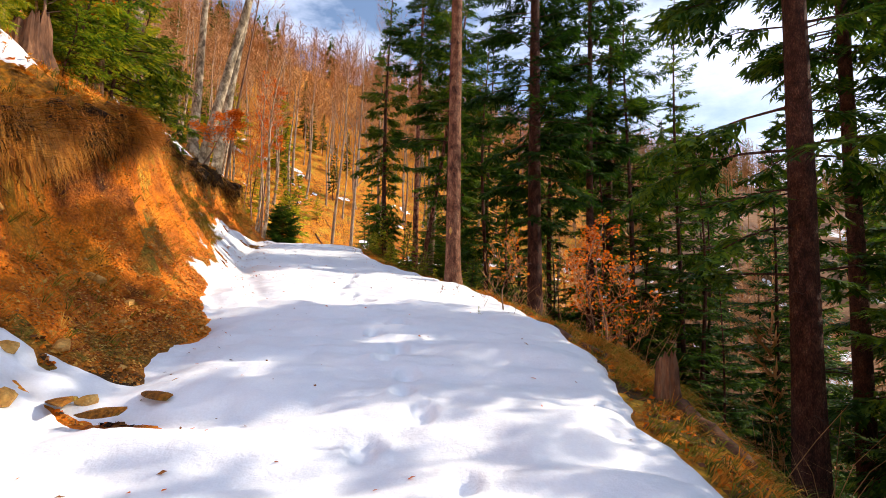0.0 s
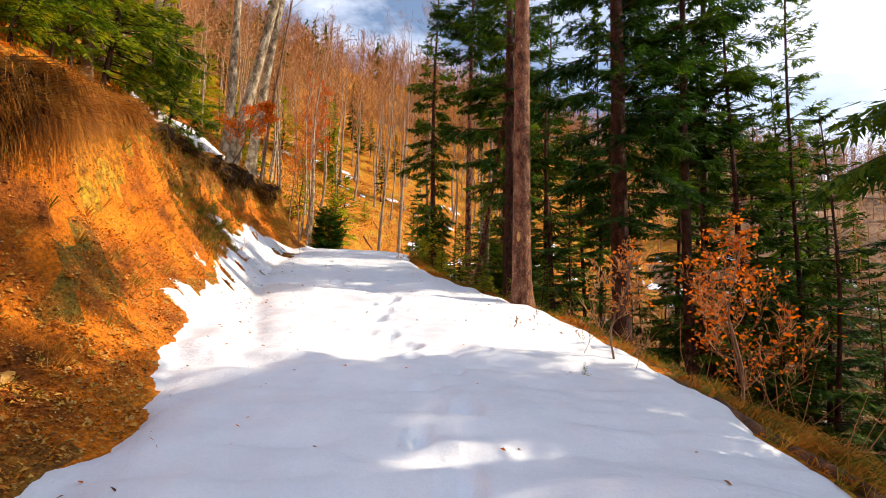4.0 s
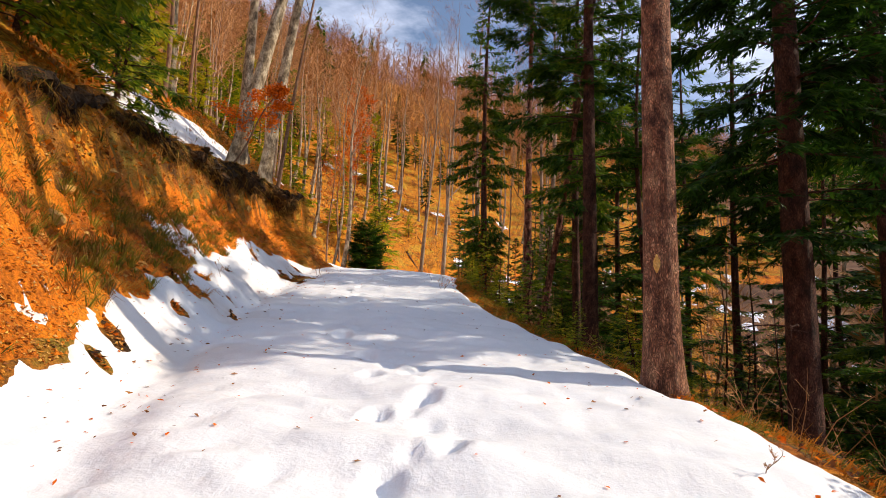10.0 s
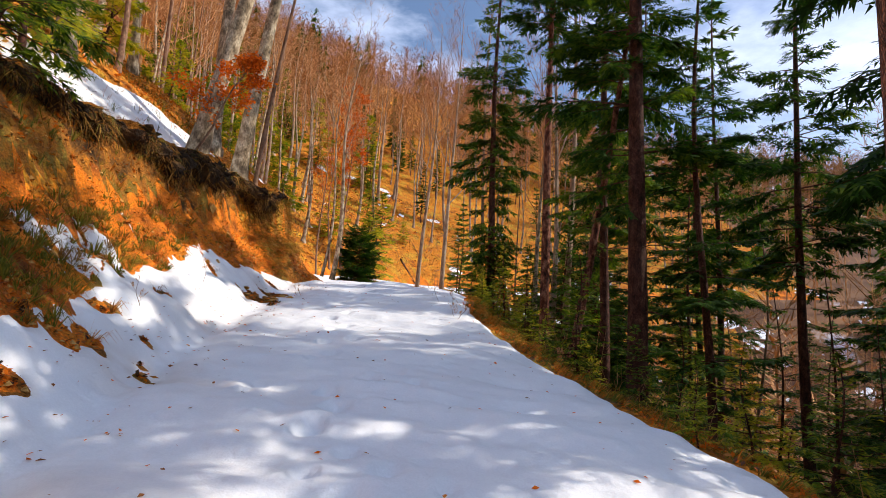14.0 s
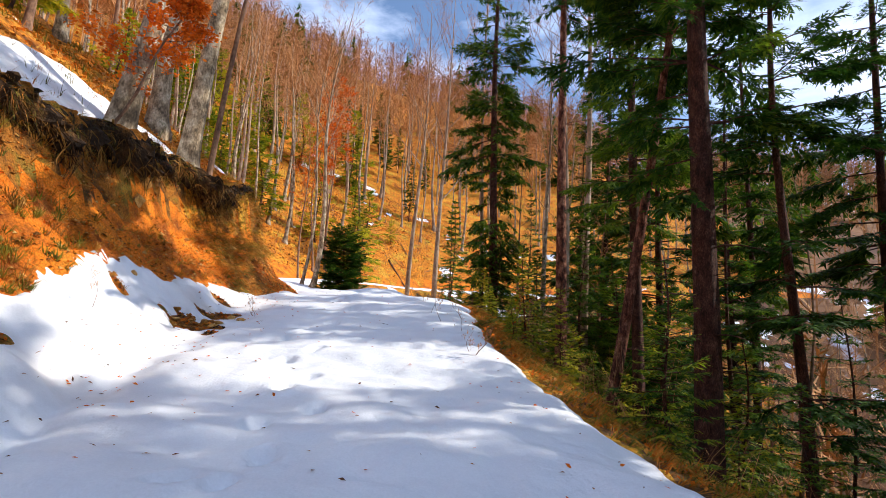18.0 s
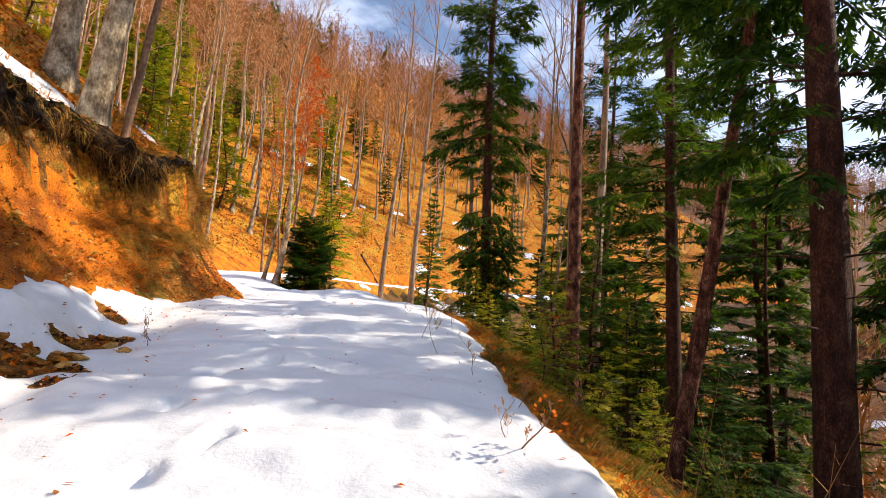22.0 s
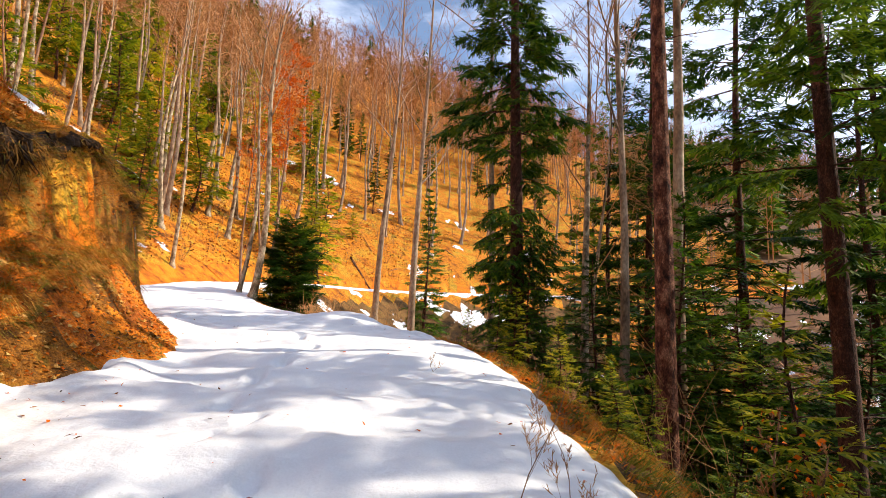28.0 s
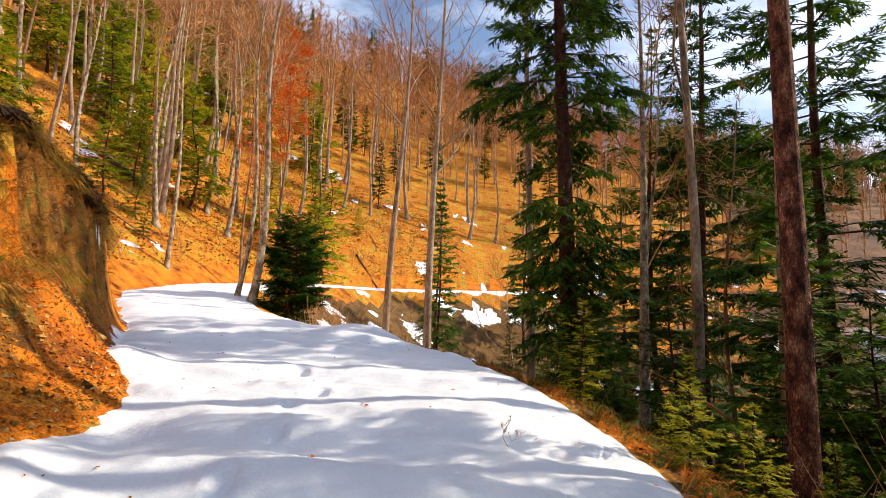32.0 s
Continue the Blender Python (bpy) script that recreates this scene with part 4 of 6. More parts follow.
YOUNG = [
    stand(conifer("young_fir", "young yellow-green fir among the trunks", "tree", 44, 4.2, 0.045, 0.3, 1.25, BARK_DARK, NEEDLE_LIGHT, whorl=0.38, density=0.9, coarse=1.35, droop=0.25, per=6, group="young firs"), 2.0, 27.0),
    stand(conifer("young_fir", "young green fir among the trunks", "tree", 45, 6.5, 0.06, 0.5, 1.5, BARK_DARK, NEEDLE, whorl=0.36, density=1.0, coarse=1.35, droop=0.3, per=6, group="young firs"), -0.6, 33.0),
]
BEECHES = [
    stand(bare_tree("beech_tree", "slim bare beech on the wooded slope", "tree", 46, 19, 0.15, BARK_GREY, first=0.5, limbs=13, forks=(5, 6), twig=0.010, rise=0.8, group="bare beeches"), -24.5, 57.0),
    stand(bare_tree("beech_tree", "slim bare beech on the wooded slope", "tree", 47, 21, 0.2, BARK_GREY, lean=(0.03, 0), first=0.48, limbs=13, forks=(5, 6), twig=0.010, rise=0.8, group="bare beeches"), -28.5, 62.0),
    stand(bare_tree("beech_tree", "thin brown bare tree on the wooded slope", "tree", 48, 16, 0.11, BARK_BROWN, first=0.45, limbs=13, forks=(5, 6), twig=0.010, rise=0.8, group="bare beeches"), -22.0, 62.0),
    stand(bare_tree("beech_tree", "bare beech with a spreading crown on the slope", "tree", 49, 18, 0.14, BARK_BROWN, first=0.3, limbs=24, forks=(6, 6), twig=0.012, rise=0.7, group="bare beeches"), 14.0, 41.0),
]
THIN = [
    stand(bare_tree("beech_tree", "slender bare beech on the leafy hillside", "tree", 54, 20, 0.21, BARK_GREY, first=0.56, limbs=12, forks=(6, 6), twig=0.013, rise=0.65, reach=0.2, group="bare beeches"), -27.0, 70.0),
    stand(bare_tree("beech_tree", "slender brown bare tree on the leafy hillside", "tree", 55, 18, 0.17, BARK_PALE, lean=(0.03, 0.02), first=0.54, limbs=12, forks=(6, 6), twig=0.013, rise=0.65, reach=0.2, group="bare beeches"), -24.0, 73.0),
    stand(bare_tree("beech_tree", "slender leaning bare beech on the leafy hillside", "tree", 56, 22, 0.24, BARK_PALE, lean=(0.04, -0.02), first=0.56, limbs=12, forks=(6, 6), twig=0.013, rise=0.65, reach=0.2, group="bare beeches"), -31.0, 66.0),
]
rng = random.Random(5)


def scatter(n, xr, yr, ok, gap, taken):
    out, tries = [], 0
    while len(out) < n and tries < n * 40:
        tries += 1
        x, y = rng.uniform(*xr), rng.uniform(*yr)
        if not ok(x, y) or any((x - a) ** 2 + (y - b) ** 2 < gap * gap for a, b in taken):
            continue
        taken.append((x, y))
        out.append((x, y))
    return out


def off_road(x, y):
    d, z, w, s = road_frame(x, y)
    return float(d[0]), float(w[0]), float(s[0])


TAKEN = [(0.22, 14.75), (2.9, 17.5), (0.35, 24.3), (1.9, 24.4), (-1.1, 25.5), (-1.5, 31.6), (0.4, 29.9), (-3.75, 35.6), (5.1, 8.0), (6, 21), (9, 24), (3.6, 30), (2, 27), (-0.6, 33), (14, 41)]


def below(lo, hi, tall=True):
    """On the slope below the road; tall trees leave the glade through which the sun reaches the road."""
    def ok(x, y):
        d, w, s = off_road(x, y)
        ray = y - 0.27 * (x + 2.5)
        if tall and (9.2 < ray < 15.9 or (26 < ray < 33 and d - w < 16)):
            return False
        return lo < d - w < hi
    return ok


def tall_enough(x, y, kind, lo, hi):
    """A size at which a fir's top stays under the sunbeams that reach the road."""
    d, w, s = off_road(x, y)
    return min(rng.uniform(lo, hi), max(0.3, (1.25 * (d - w) + rng.uniform(0.0, 2.5)) / (16, 19, 11, 17, 20)[kind]))


for x, y in scatter(12, (2, 30), (12, 62), below(7.5, 30, False), 4.2, TAKEN):
    k = rng.randrange(3) if off_road(x, y)[0] < 10.5 else 3 + rng.randrange(2)
    again((FIRS + FAR_FIRS)[k], x, y, rng.uniform(0, 360), tall_enough(x, y, k, 0.75, 1.25))
for x, y in scatter(26, (-4, 14), (18, 56), below(1.8, 12, False), 1.6, TAKEN):
    again(YOUNG[rng.choice((0, 1, 1))], x, y, rng.uniform(0, 360), rng.uniform(0.3, 0.85))
for x, y in scatter(26, (-6, 40), (26, 84), below(9.0, 40, False), 2.0, TAKEN):
    again(BEECHES[rng.randrange(4)], x, y, rng.uniform(0, 360), rng.uniform(0.7, 1.15))
for x, y, turn, size, k in ((-1.8, 37.7, 40, 0.75, 1), (-2.9, 41.0, 130, 0.8, 2), (-0.4, 40.6, 220, 0.85, 0), (0.9, 38.6, 300, 0.7, 3)):
    again(BEECHES[k], x, y, turn, size)


# out of view on the right, added to shade the start of the road
for x, y, turn, size in ((6.3, 2.5, 12, 1.0), (6.7, 4.6, 130, 1.05), (6.5, 6.6, 75, 0.85), (8.4, 3.0, 300, 1.2), (8.8, 6.0, 90, 1.1), (6.0, -0.2, 200, 1.0), (8.0, -2.5, 20, 1.2), (5.8, -4.0, 310, 1.0)):
    again(FIRS[2], x, y, turn, size)
for x, y, turn, size in ((7.6, 15.6, 260, 0.6), (5.4, 19.6, 190, 0.95), (7.6, 20.4, 40, 0.9), (8.8, 19.2, 150, 1.2), (5.5, 30.2, 200, 0.8)):
    again(FIRS[2], x, y, turn, size)
# a second unseen row behind them, for the same shade
for x, y, turn, size in ((10.6, 1.4, 12, 1.0), (10.8, 5.0, 130, 1.0), (11.2, 8.2, 60, 0.95)):
    again(FAR_FIRS[0], x, y, turn, size)
# first one unseen, added for shade on the road near y 8
for x, y, turn, size, k in ((9.3, 11.0, 30, 0.95, 0), (6.4, 19.8, 120, 1.05, 0), (12.0, 30.5, 160, 1.1, 1), (6.8, 25.4, 10, 1.0, 0), (8.8, 28.4, 150, 1.0, 1), (5.0, 26.0, 250, 0.75, 2), (4.8, 23.6, 100, 0.42, 0), (1.4, 42.0, 80, 1.3, 1), (3.2, 38.6, 130, 1.3, 1), (0.6, 44.2, 170, 1.05, 1), (3.9, 33.0, 250, 0.8, 0), (5.0, 36.0, 200, 1.0, 1)):
    again(FIRS[k], x, y, turn, size)
for x, y, turn, size, k in ((17.0, 18.0, 10, 1.1, 0), (12.4, 19.4, 80, 0.9, 0), (14.6, 22.0, 200, 0.95, 1)):
    again(FAR_FIRS[k], x, y, turn, size)
# two more unseen firs that shade the road and the foot of the bank
for x, y, turn, size, k in ((8.6, 7.8, 80, 0.85, 0), (8.8, 9.3, 240, 1.1, 0)):
    again(FIRS[k], x, y, turn, size)
for x, y in scatter(16, (-9, 28), (44, 84), below(6.0, 28, False), 3.2, TAKEN):
    again(FAR_FIRS[rng.randrange(2)], x, y, rng.uniform(0, 360), rng.uniform(0.55, 1.0))
for x, y in scatter(5, (-3, 9), (24, 46), below(4.6, 10.0, False), 2.4, TAKEN):
    again(FIRS[2], x, y, rng.uniform(0, 360), rng.uniform(0.45, 0.68))


for x, y in scatter(26, (-4, 6), (17, 37), below(0.9, 5.0, False), 1.0, TAKEN):
    again(YOUNG[0], x, y, rng.uniform(0, 360), rng.uniform(0.22, 0.55))


def above(lo, hi):
    def ok(x, y):
        d, w, s = off_road(x, y)
        return lo < -d - w < hi
    return ok


TAKEN += [(-17.1, 50.4), (-15.9, 49.3), (-15, 31.2), (-11.6, 26.4), (-10.6, 27), (-8.7, 13.6), (-24.5, 57), (-28.5, 62), (-22, 62)]
for k, (x, y, size) in enumerate(((-30.2, 65.4, 0.95), (-34.1, 71.2, 1.15), (-42.8, 79.1, 1.1), (-33.3, 67.5, 0.8), (-34.5, 61.5, 0.85), (-36.8, 61.6, 1.0), (-35.3, 80.9, 1.1), (-31.7, 77.3, 0.8), (-35.4, 87.8, 1.0), (-26.1, 85.7, 0.9), (-24.0, 87.1, 1.15), (-23.5, 95.3, 1.2), (-31.4, 94.8, 1.0), (-29.0, 75.9, 0.85), (-38.8, 79.9, 1.1), (-39.5, 74.0, 1.0), (-27.5, 91.0, 0.9), (-20.3, 96.5, 1.0))):
    TAKEN.append((x, y))
    again(THIN[(2, 0, 1)[k % 3]], x, y, 130 * k, size)
for x, y in scatter(12, (-48, 0), (40, 85), above(3.5, 30), 2.6, TAKEN):
    again(BEECHES[rng.choice((0, 0, 1, 1, 2, 2, 3))], x, y, rng.uniform(0, 360), rng.uniform(0.75, 1.2))
thin_places = scatter(150, (-80, 35), (56, 130), above(9.0, 66), 3.6, TAKEN)
thin_places.sort(key=lambda p: p[0] ** 2 * 0.6 + (p[1] - 30) ** 2)
for x, y in thin_places[:60]:
    again(THIN[rng.randrange(3)], x, y, rng.uniform(0, 360), rng.uniform(0.75, 1.2))


def joined(name, label, kinds, places, mats):
    """Many copies of a few trees in one mesh."""
    verts, faces, slots, base = [], [], [], 0
    for x, y in places:
        src = kinds[rng.randrange(len(kinds))]
        m = pose(x, y, ground_z(x, y), 0, 0, rng.uniform(0, 360)) @ Matrix.Scale(rng.uniform(0.75, 1.2), 4)
        for o in src.children:
            v = np.empty(len(o.data.vertices) * 3)
            o.data.vertices.foreach_get("co", v)
            v = v.reshape(-1, 3) @ np.array(m.to_3x3()).T + np.array(m.translation)
            verts.append(v)
            for q in o.data.polygons:
                faces.append([base + k for k in q.vertices])
                slots.append(q.material_index if o.name.startswith("crown") else 0)
            base += len(v)
    me = bpy.data.meshes.new(name)
    me.from_pydata(np.concatenate(verts).tolist(), [], faces)
    for mat in mats:
        me.materials.append(mat)
    me.polygons.foreach_set("material_index", slots)
    me.update()
    return tagged(new(name, me), label, "woods", kind="stuff")


STICK = bare_tree("beech_tree", "slender bare beech high on the hillside", "tree", 57, 19, 0.16, BARK_PALE, first=0.5, limbs=11, forks=(5, 5), twig=0.022, rise=0.5, reach=0.24, group="bare beeches")
stand(STICK, -33.0, 84.0)
joined("hillside_beech_wood", "slender bare beeches crowding the upper hillside", [STICK], thin_places[60:], (BARK_PALE, TWIG))
for x, y in scatter(30, (-34, -9), (4, 46), above(4.0, 24), 2.0, TAKEN):
    again(BEECHES[rng.choice((0, 1, 2, 2))], x, y, rng.uniform(0, 360), rng.uniform(0.7, 1.1))
for x, y in scatter(12, (-30, -8), (8, 34), above(3.6, 16), 1.8, TAKEN):
    again(YOUNG[0], x, y, rng.uniform(0, 360), rng.uniform(0.7, 1.6))
for x, y in scatter(26, (-64, 10), (66, 125), above(16, 58), 3.0, TAKEN):
    again(FAR_FIRS[rng.randrange(2)], x, y, rng.uniform(0, 360), rng.uniform(0.5, 0.9))


leafy = stand(conifer("young_fir", "bushy yellow-green young fir on top of the bank", "tree", 26, 4.4, 0.05, 0.25, 1.75, BARK_DARK, NEEDLE_LIGHT, whorl=0.42, density=0.7, droop=0.3, per=6, shy=0.25, coarse=1.25, group="young firs"), -9.6, 15.4, 0, 0, 1.2)
for x, y, turn, size in ((-8.6, 14.0, 20, 1.1), (-10.2, 18.4, 200, 1.2), (-7.9, 12.2, 280, 0.85), (-7.2, 10.2, 100, 0.45), (-7.6, 8.4, 0, 0.5), (-9.3, 13.4, 250, 1.3), (-6.5, 7.2, 60, 0.4), (-7.4, 11.2, 220, 0.6), (-8.7, 16.6, 30, 0.75), (-11.2, 17.2, 190, 1.3), (-9.0, 12.0, 330, 1.1)):
    again(leafy, x, y, turn, size)
stand(bare_tree("beech_tree", "slim beech that keeps its rust-orange leaves", "tree", 51, 17, 0.12, BARK_BROWN, first=0.25, limbs=18, leaves=LEAF_ORANGE, leaf_n=2, leaf_s=0.11), -23.0, 68.0)
stand(bare_tree("beech_sapling", "young beech with rust-orange leaves leaning out over the bank", "tree", 52, 2.5, 0.035, BARK_BROWN, lean=(0.55, 0.05), first=0.35, limbs=12, bend=0.05, leaves=LEAF_ORANGE, leaf_n=4, leaf_s=0.05, reach=0.46, rise=0.12), -10.15, 22.9)
stand(bare_tree("beech_sapling", "young beech with rust-orange leaves on the slope", "tree", 53, 4.5, 0.04, BARK_BROWN, first=0.25, limbs=10, bend=0.1, leaves=LEAF_ORANGE, leaf_n=2, leaf_s=0.05), -8.8, 10.6)
stand(bare_tree("beech_tree", "tall beech still full of rust-orange leaves on the hillside", "tree", 58, 20, 0.15, BARK_BROWN, first=0.42, limbs=24, leaves=LEAF_ORANGE, leaf_n=4, leaf_s=0.10, reach=0.13, twig=0.012), -22.6, 70.5)
for k, (x, y, size) in enumerate(((-19.2, 73.0, 2.6), (-20.6, 75.0, 2.2), (-34.1, 76.9, 1.0), (-36.4, 74.6, 0.8), (-30.5, 70.0, 2.6), (-38.0, 80.0, 3.2), (-42.0, 74.0, 3.0), (-26.0, 76.0, 2.2), (-46.0, 80.0, 3.4), (-52.0, 92.0, 3.6), (-47.0, 88.0, 3.2), (-50.0, 76.0, 3.4), (-54.0, 84.0, 3.8), (-43.0, 95.0, 3.4), (-38.0, 98.0, 3.0), (-30.0, 100.0, 3.2), (-33.0, 66.0, 1.6), (-29.0, 60.5, 0.9), (-27.0, 58.5, 0.6), (-36.0, 72.0, 2.2))):
    again(YOUNG[0], x, y, 40 * k, size)


for k, (x, y, h) in enumerate(((-7.9, 9.2, 4.0), (-8.6, 11.4, 4.6), (-7.2, 7.0, 3.2), (-6.6, 5.2, 2.6), (-7.4, 5.8, 3.4), (-9.2, 13.0, 4.5), (-9.6, 14.6, 5.5), (-8.7, 12.3, 4.0), (-10.6, 16.6, 6.0), (-8.2, 10.9, 3.0))):
    stand(bare_tree("beech_sapling", "young beech with rust-orange leaves above the bank", "tree", 80 + k, h, 0.035, BARK_BROWN, first=0.2, limbs=11, bend=0.1, leaves=LEAF_ORANGE, leaf_n=2.2, leaf_s=0.05, reach=0.4, rise=0.6), x, y)
for x, y in scatter(9, (-46, -8), (54, 92), above(8.0, 34), 3.0, TAKEN):
    again(YOUNG[0], x, y, rng.uniform(0, 360), rng.uniform(0.8, 2.4))


# ---- far woods ----
def far_wood(name, label, count, ok, xr, yr, seed, mat, tall=(13, 20), evergreen=False, blades=48):
    """Many simple trees in one mesh, too far off to tell apart."""
    r = random.Random(seed)
    p = Pile()
    pts = []
    while len(pts) < count:
        x, y = r.uniform(*xr), r.uniform(*yr)
        if ok(x, y):
            pts.append((x, y))
    hs = land(np.array([a for a, _ in pts]), np.array([b for _, b in pts]))
    for (x, y), z in zip(pts, hs):
        h = r.uniform(*tall)
        base = Vector((x, y, float(z) - 0.3))
        top = base + Vector((r.uniform(-0.5, 0.5), r.uniform(-0.5, 0.5), h))
        p.tube([base, base.lerp(top, 0.45), base.lerp(top, 0.8)], [0.15, 0.09, 0.02], 3, cap=False)
        for i in range(blades):
            u = r.uniform(0.35, 0.97) if not evergreen else r.uniform(0.12, 1.0)
            a = r.uniform(0, 6.28)
            c = base.lerp(top, u)
            if evergreen:
                reach = (1 - u) * h * 0.2 + 0.4
                tip = c + Vector((math.cos(a) * reach, math.sin(a) * reach, -reach * r.uniform(0.1, 0.5)))
                s = Vector((-math.sin(a), math.cos(a), 0)) * reach * 0.32
                p.tri(c + Vector((0, 0, 0.3)), tip + s, tip - s + Vector((0, 0, -0.2)))
            else:
                reach = h * r.uniform(0.08, 0.24) * (1.35 - u * 0.9)
                way = Vector((math.cos(a), math.sin(a), r.uniform(0.1, 0.9)))
                tip = c + way * reach
                s = Vector((-math.sin(a), math.cos(a), r.uniform(-0.6, 0.6))) * 0.06
                p.tri(c + s, c - s, tip)
                for _ in range(2):
                    q = c.lerp(tip, r.uniform(0.35, 0.8))
                    p.tri(q + s * 0.8, q - s * 0.8, q + (way + Vector((r.uniform(-1, 1), r.uniform(-1, 1), r.uniform(-0.4, 0.9)))) * reach * 0.4)
    return tagged(new(name, p.mesh(name, mat, smooth=False)), label, "woods", kind="stuff")


far_wood("far_beech_wood", "reddish-brown leafless beech wood on the far hillside", 1300, lambda x, y: above(50, 160)(x, y), (-150, 120), (30, 260), 61, TWIG)
far_wood("far_fir_wood", "dark firs scattered in the far beech wood", 120, lambda x, y: above(40, 150)(x, y), (-150, 120), (40, 260), 62, NEEDLE, evergreen=True, blades=120)
far_wood("valley_wood", "bare brown wood on the opposite side of the valley", 1300, lambda x, y: x + 0.25 * y > 55, (28, 330), (-20, 260), 63, TWIG, tall=(12, 18), blades=28)
far_wood("upper_beech_wood", "reddish leafless beech crowns crowding the upper hillside", 380, lambda x, y: above(36, 85)(x, y), (-100, 40), (62, 150), 66, TWIG, tall=(13, 19), blades=75)
far_wood("slope_wood", "bare brown brushwood on the slope below the road", 300, lambda x, y: below(11, 60, False)(x, y), (5, 60), (2, 90), 65, TWIG, tall=(6, 13), blades=60)
far_wood("valley_fir_wood", "dark firs on the opposite side of the valley", 260, lambda x, y: x + 0.25 * y > 60, (35, 330), (-20, 260), 64, NEEDLE, evergreen=True, blades=110)


# ---- the bank's lip: turf, roots, hanging grass ----
def bank_point(s_y, out):
    """A place beside the road: level with the middle line's y, so far out from the left edge."""
    i = int(np.argmin(np.abs(LINE[:, 1] - s_y)))
    a, b = LINE[max(i - 1, 0)], LINE[min(i + 1, len(LINE) - 1)]
    way = np.array([b[0] - a[0], b[1] - a[1]])
    way /= np.hypot(*way)
    left = np.array([-way[1], way[0]])
    u = (s_y - LINE[i, 1]) / max(way[1], 0.3)
    p = LINE[i, :2] + way * u + left * (np.interp(s_y, LEFT_Y, LEFT_W) + out)
    return p, left


def top_of_bank(s_y, back=0.0):
    return bank_point(s_y, float(np.interp(s_y, BANK_Y, BANK_W) + np.interp(s_y, BAY_Y, BAY)) + back)


LIP_Y = [1.0, 4.0, 7.0, 10.0, 12.0, 14.0, 16.0, 18.0, 19.5, 21.5, 24.0, 26.5, 28.5, 30.0, 32.0, 35.0, 39.0]
LIP_R = [0.16, 0.22, 0.22, 0.14, 0.10, 0.10, 0.12, 0.14, 0.24, 0.34, 0.42, 0.40, 0.22, 0.08, 0.08, 0.08, 0.04]
lip = Pile()
# the turf's outline from its back over the brow and under it: outwards in parts of the overhang, down in parts of the thickness
OUTLINE = [(-1.6, -0.15), (-0.9, 0.03), (-0.4, 0.05), (0.0, 0.0), (0.45, -0.06), (0.8, -0.2), (1.0, -0.42), (1.02, -0.68), (0.9, -0.92), (0.62, -1.02), (0.25, -1.0), (-0.15, -1.1), (-0.8, -1.7)]
OUTLINE = [q for a, b in zip(OUTLINE, OUTLINE[1:]) for q in (a, ((a[0] + b[0]) / 2, (a[1] + b[1]) / 2))] + [OUTLINE[-1]]
ring = len(OUTLINE)
lip_line, lip_front = [], []
for k, y in enumerate(np.arange(1.0, 39.0, 0.06)):
    p, left = top_of_bank(y, 0.12)
    r = float(np.interp(y, LIP_Y, LIP_R)) * max(0.15, min(1.35, 1 + 1.9 * float(fuzz(y, 1.0, 1.1, 4))))
    c = Vector((p[0], p[1], ground_z(p[0] + left[0] * 0.35, p[1] + left[1] * 0.35) - 0.02))
    out = Vector((-left[0], -left[1], 0))
    along = Vector((-left[1], left[0], 0))
    jut = 1.3 * r + 0.05
    thick = (0.14 + 0.8 * r) * max(0.35, 1 + 0.9 * float(fuzz(y, 6.0, 0.5, 3)))
    sag = 0.35 * jut + 0.12 * float(fuzz(y, 4.0, 0.9, 3))
    lip_line.append((y, c, out, max(r, 0.06)))
    edge = []
    for j, (o, z) in enumerate(OUTLINE):
        n1 = float(fuzz(y, 0.09 * j + 9, 0.26, 4)) * (0.30 if 6 <= j <= 21 else 0.05)
        n2 = float(fuzz(y, 0.09 * j + 40, 0.12, 3)) * (0.16 if 6 <= j <= 21 else 0.04)
        reach = o * (jut if o > 0 else 0.45)
        v = c + out * (reach + n1 * (0.5 + 1.6 * r)) + along * n2 * 0.5 + Vector((0, 0, z * thick - sag * max(0.0, min(1.0, o)) + n2 * (0.5 + 1.2 * r)))
        lip.v.append(v)
        edge.append(v)
    lip_front.append((y, edge, out, r))
for k in range(len(lip_front) - 1):
    for j in range(ring - 1):
        a = k * ring + j
        lip.f.append((a, a + 1, a + 1 + ring, a + ring))
        # underside near black: dark roots, deepened by the overhang's shade in the colour
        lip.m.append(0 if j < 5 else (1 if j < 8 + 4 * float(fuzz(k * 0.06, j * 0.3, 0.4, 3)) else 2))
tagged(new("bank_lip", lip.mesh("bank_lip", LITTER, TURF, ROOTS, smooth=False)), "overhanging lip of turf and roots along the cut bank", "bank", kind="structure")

rng = random.Random(21)
roots, fringe = Pile(), Pile()
for k in range(8500):
    y, edge, out, r = lip_front[rng.randrange(len(lip_front))]
    if r < 0.12 or fuzz(y, 8.0, 0.6, 2) < -0.35:
        continue
    at = edge[rng.randrange(12, 23)].copy()
    ln = rng.uniform(0.12, 0.5) * (1.4 if r > 0.33 else 0.8)
    w = (out * rng.uniform(-0.5, 0.5) + Vector((rng.uniform(-0.6, 0.6), rng.uniform(-0.6, 0.6), -1))).normalized()
    m = at + w * ln * 0.5 + Vector((rng.uniform(-0.08, 0.08), rng.uniform(-0.08, 0.08), 0))
    roots.slot = rng.choice((0, 0, 1))
    roots.tube([at, m, m + (w + Vector((rng.uniform(-0.8, 0.8), rng.uniform(-0.8, 0.8), -0.2))).normalized() * ln * 0.5], [rng.uniform(0.003, 0.009), 0.004, 0.0015], 3, cap=False)
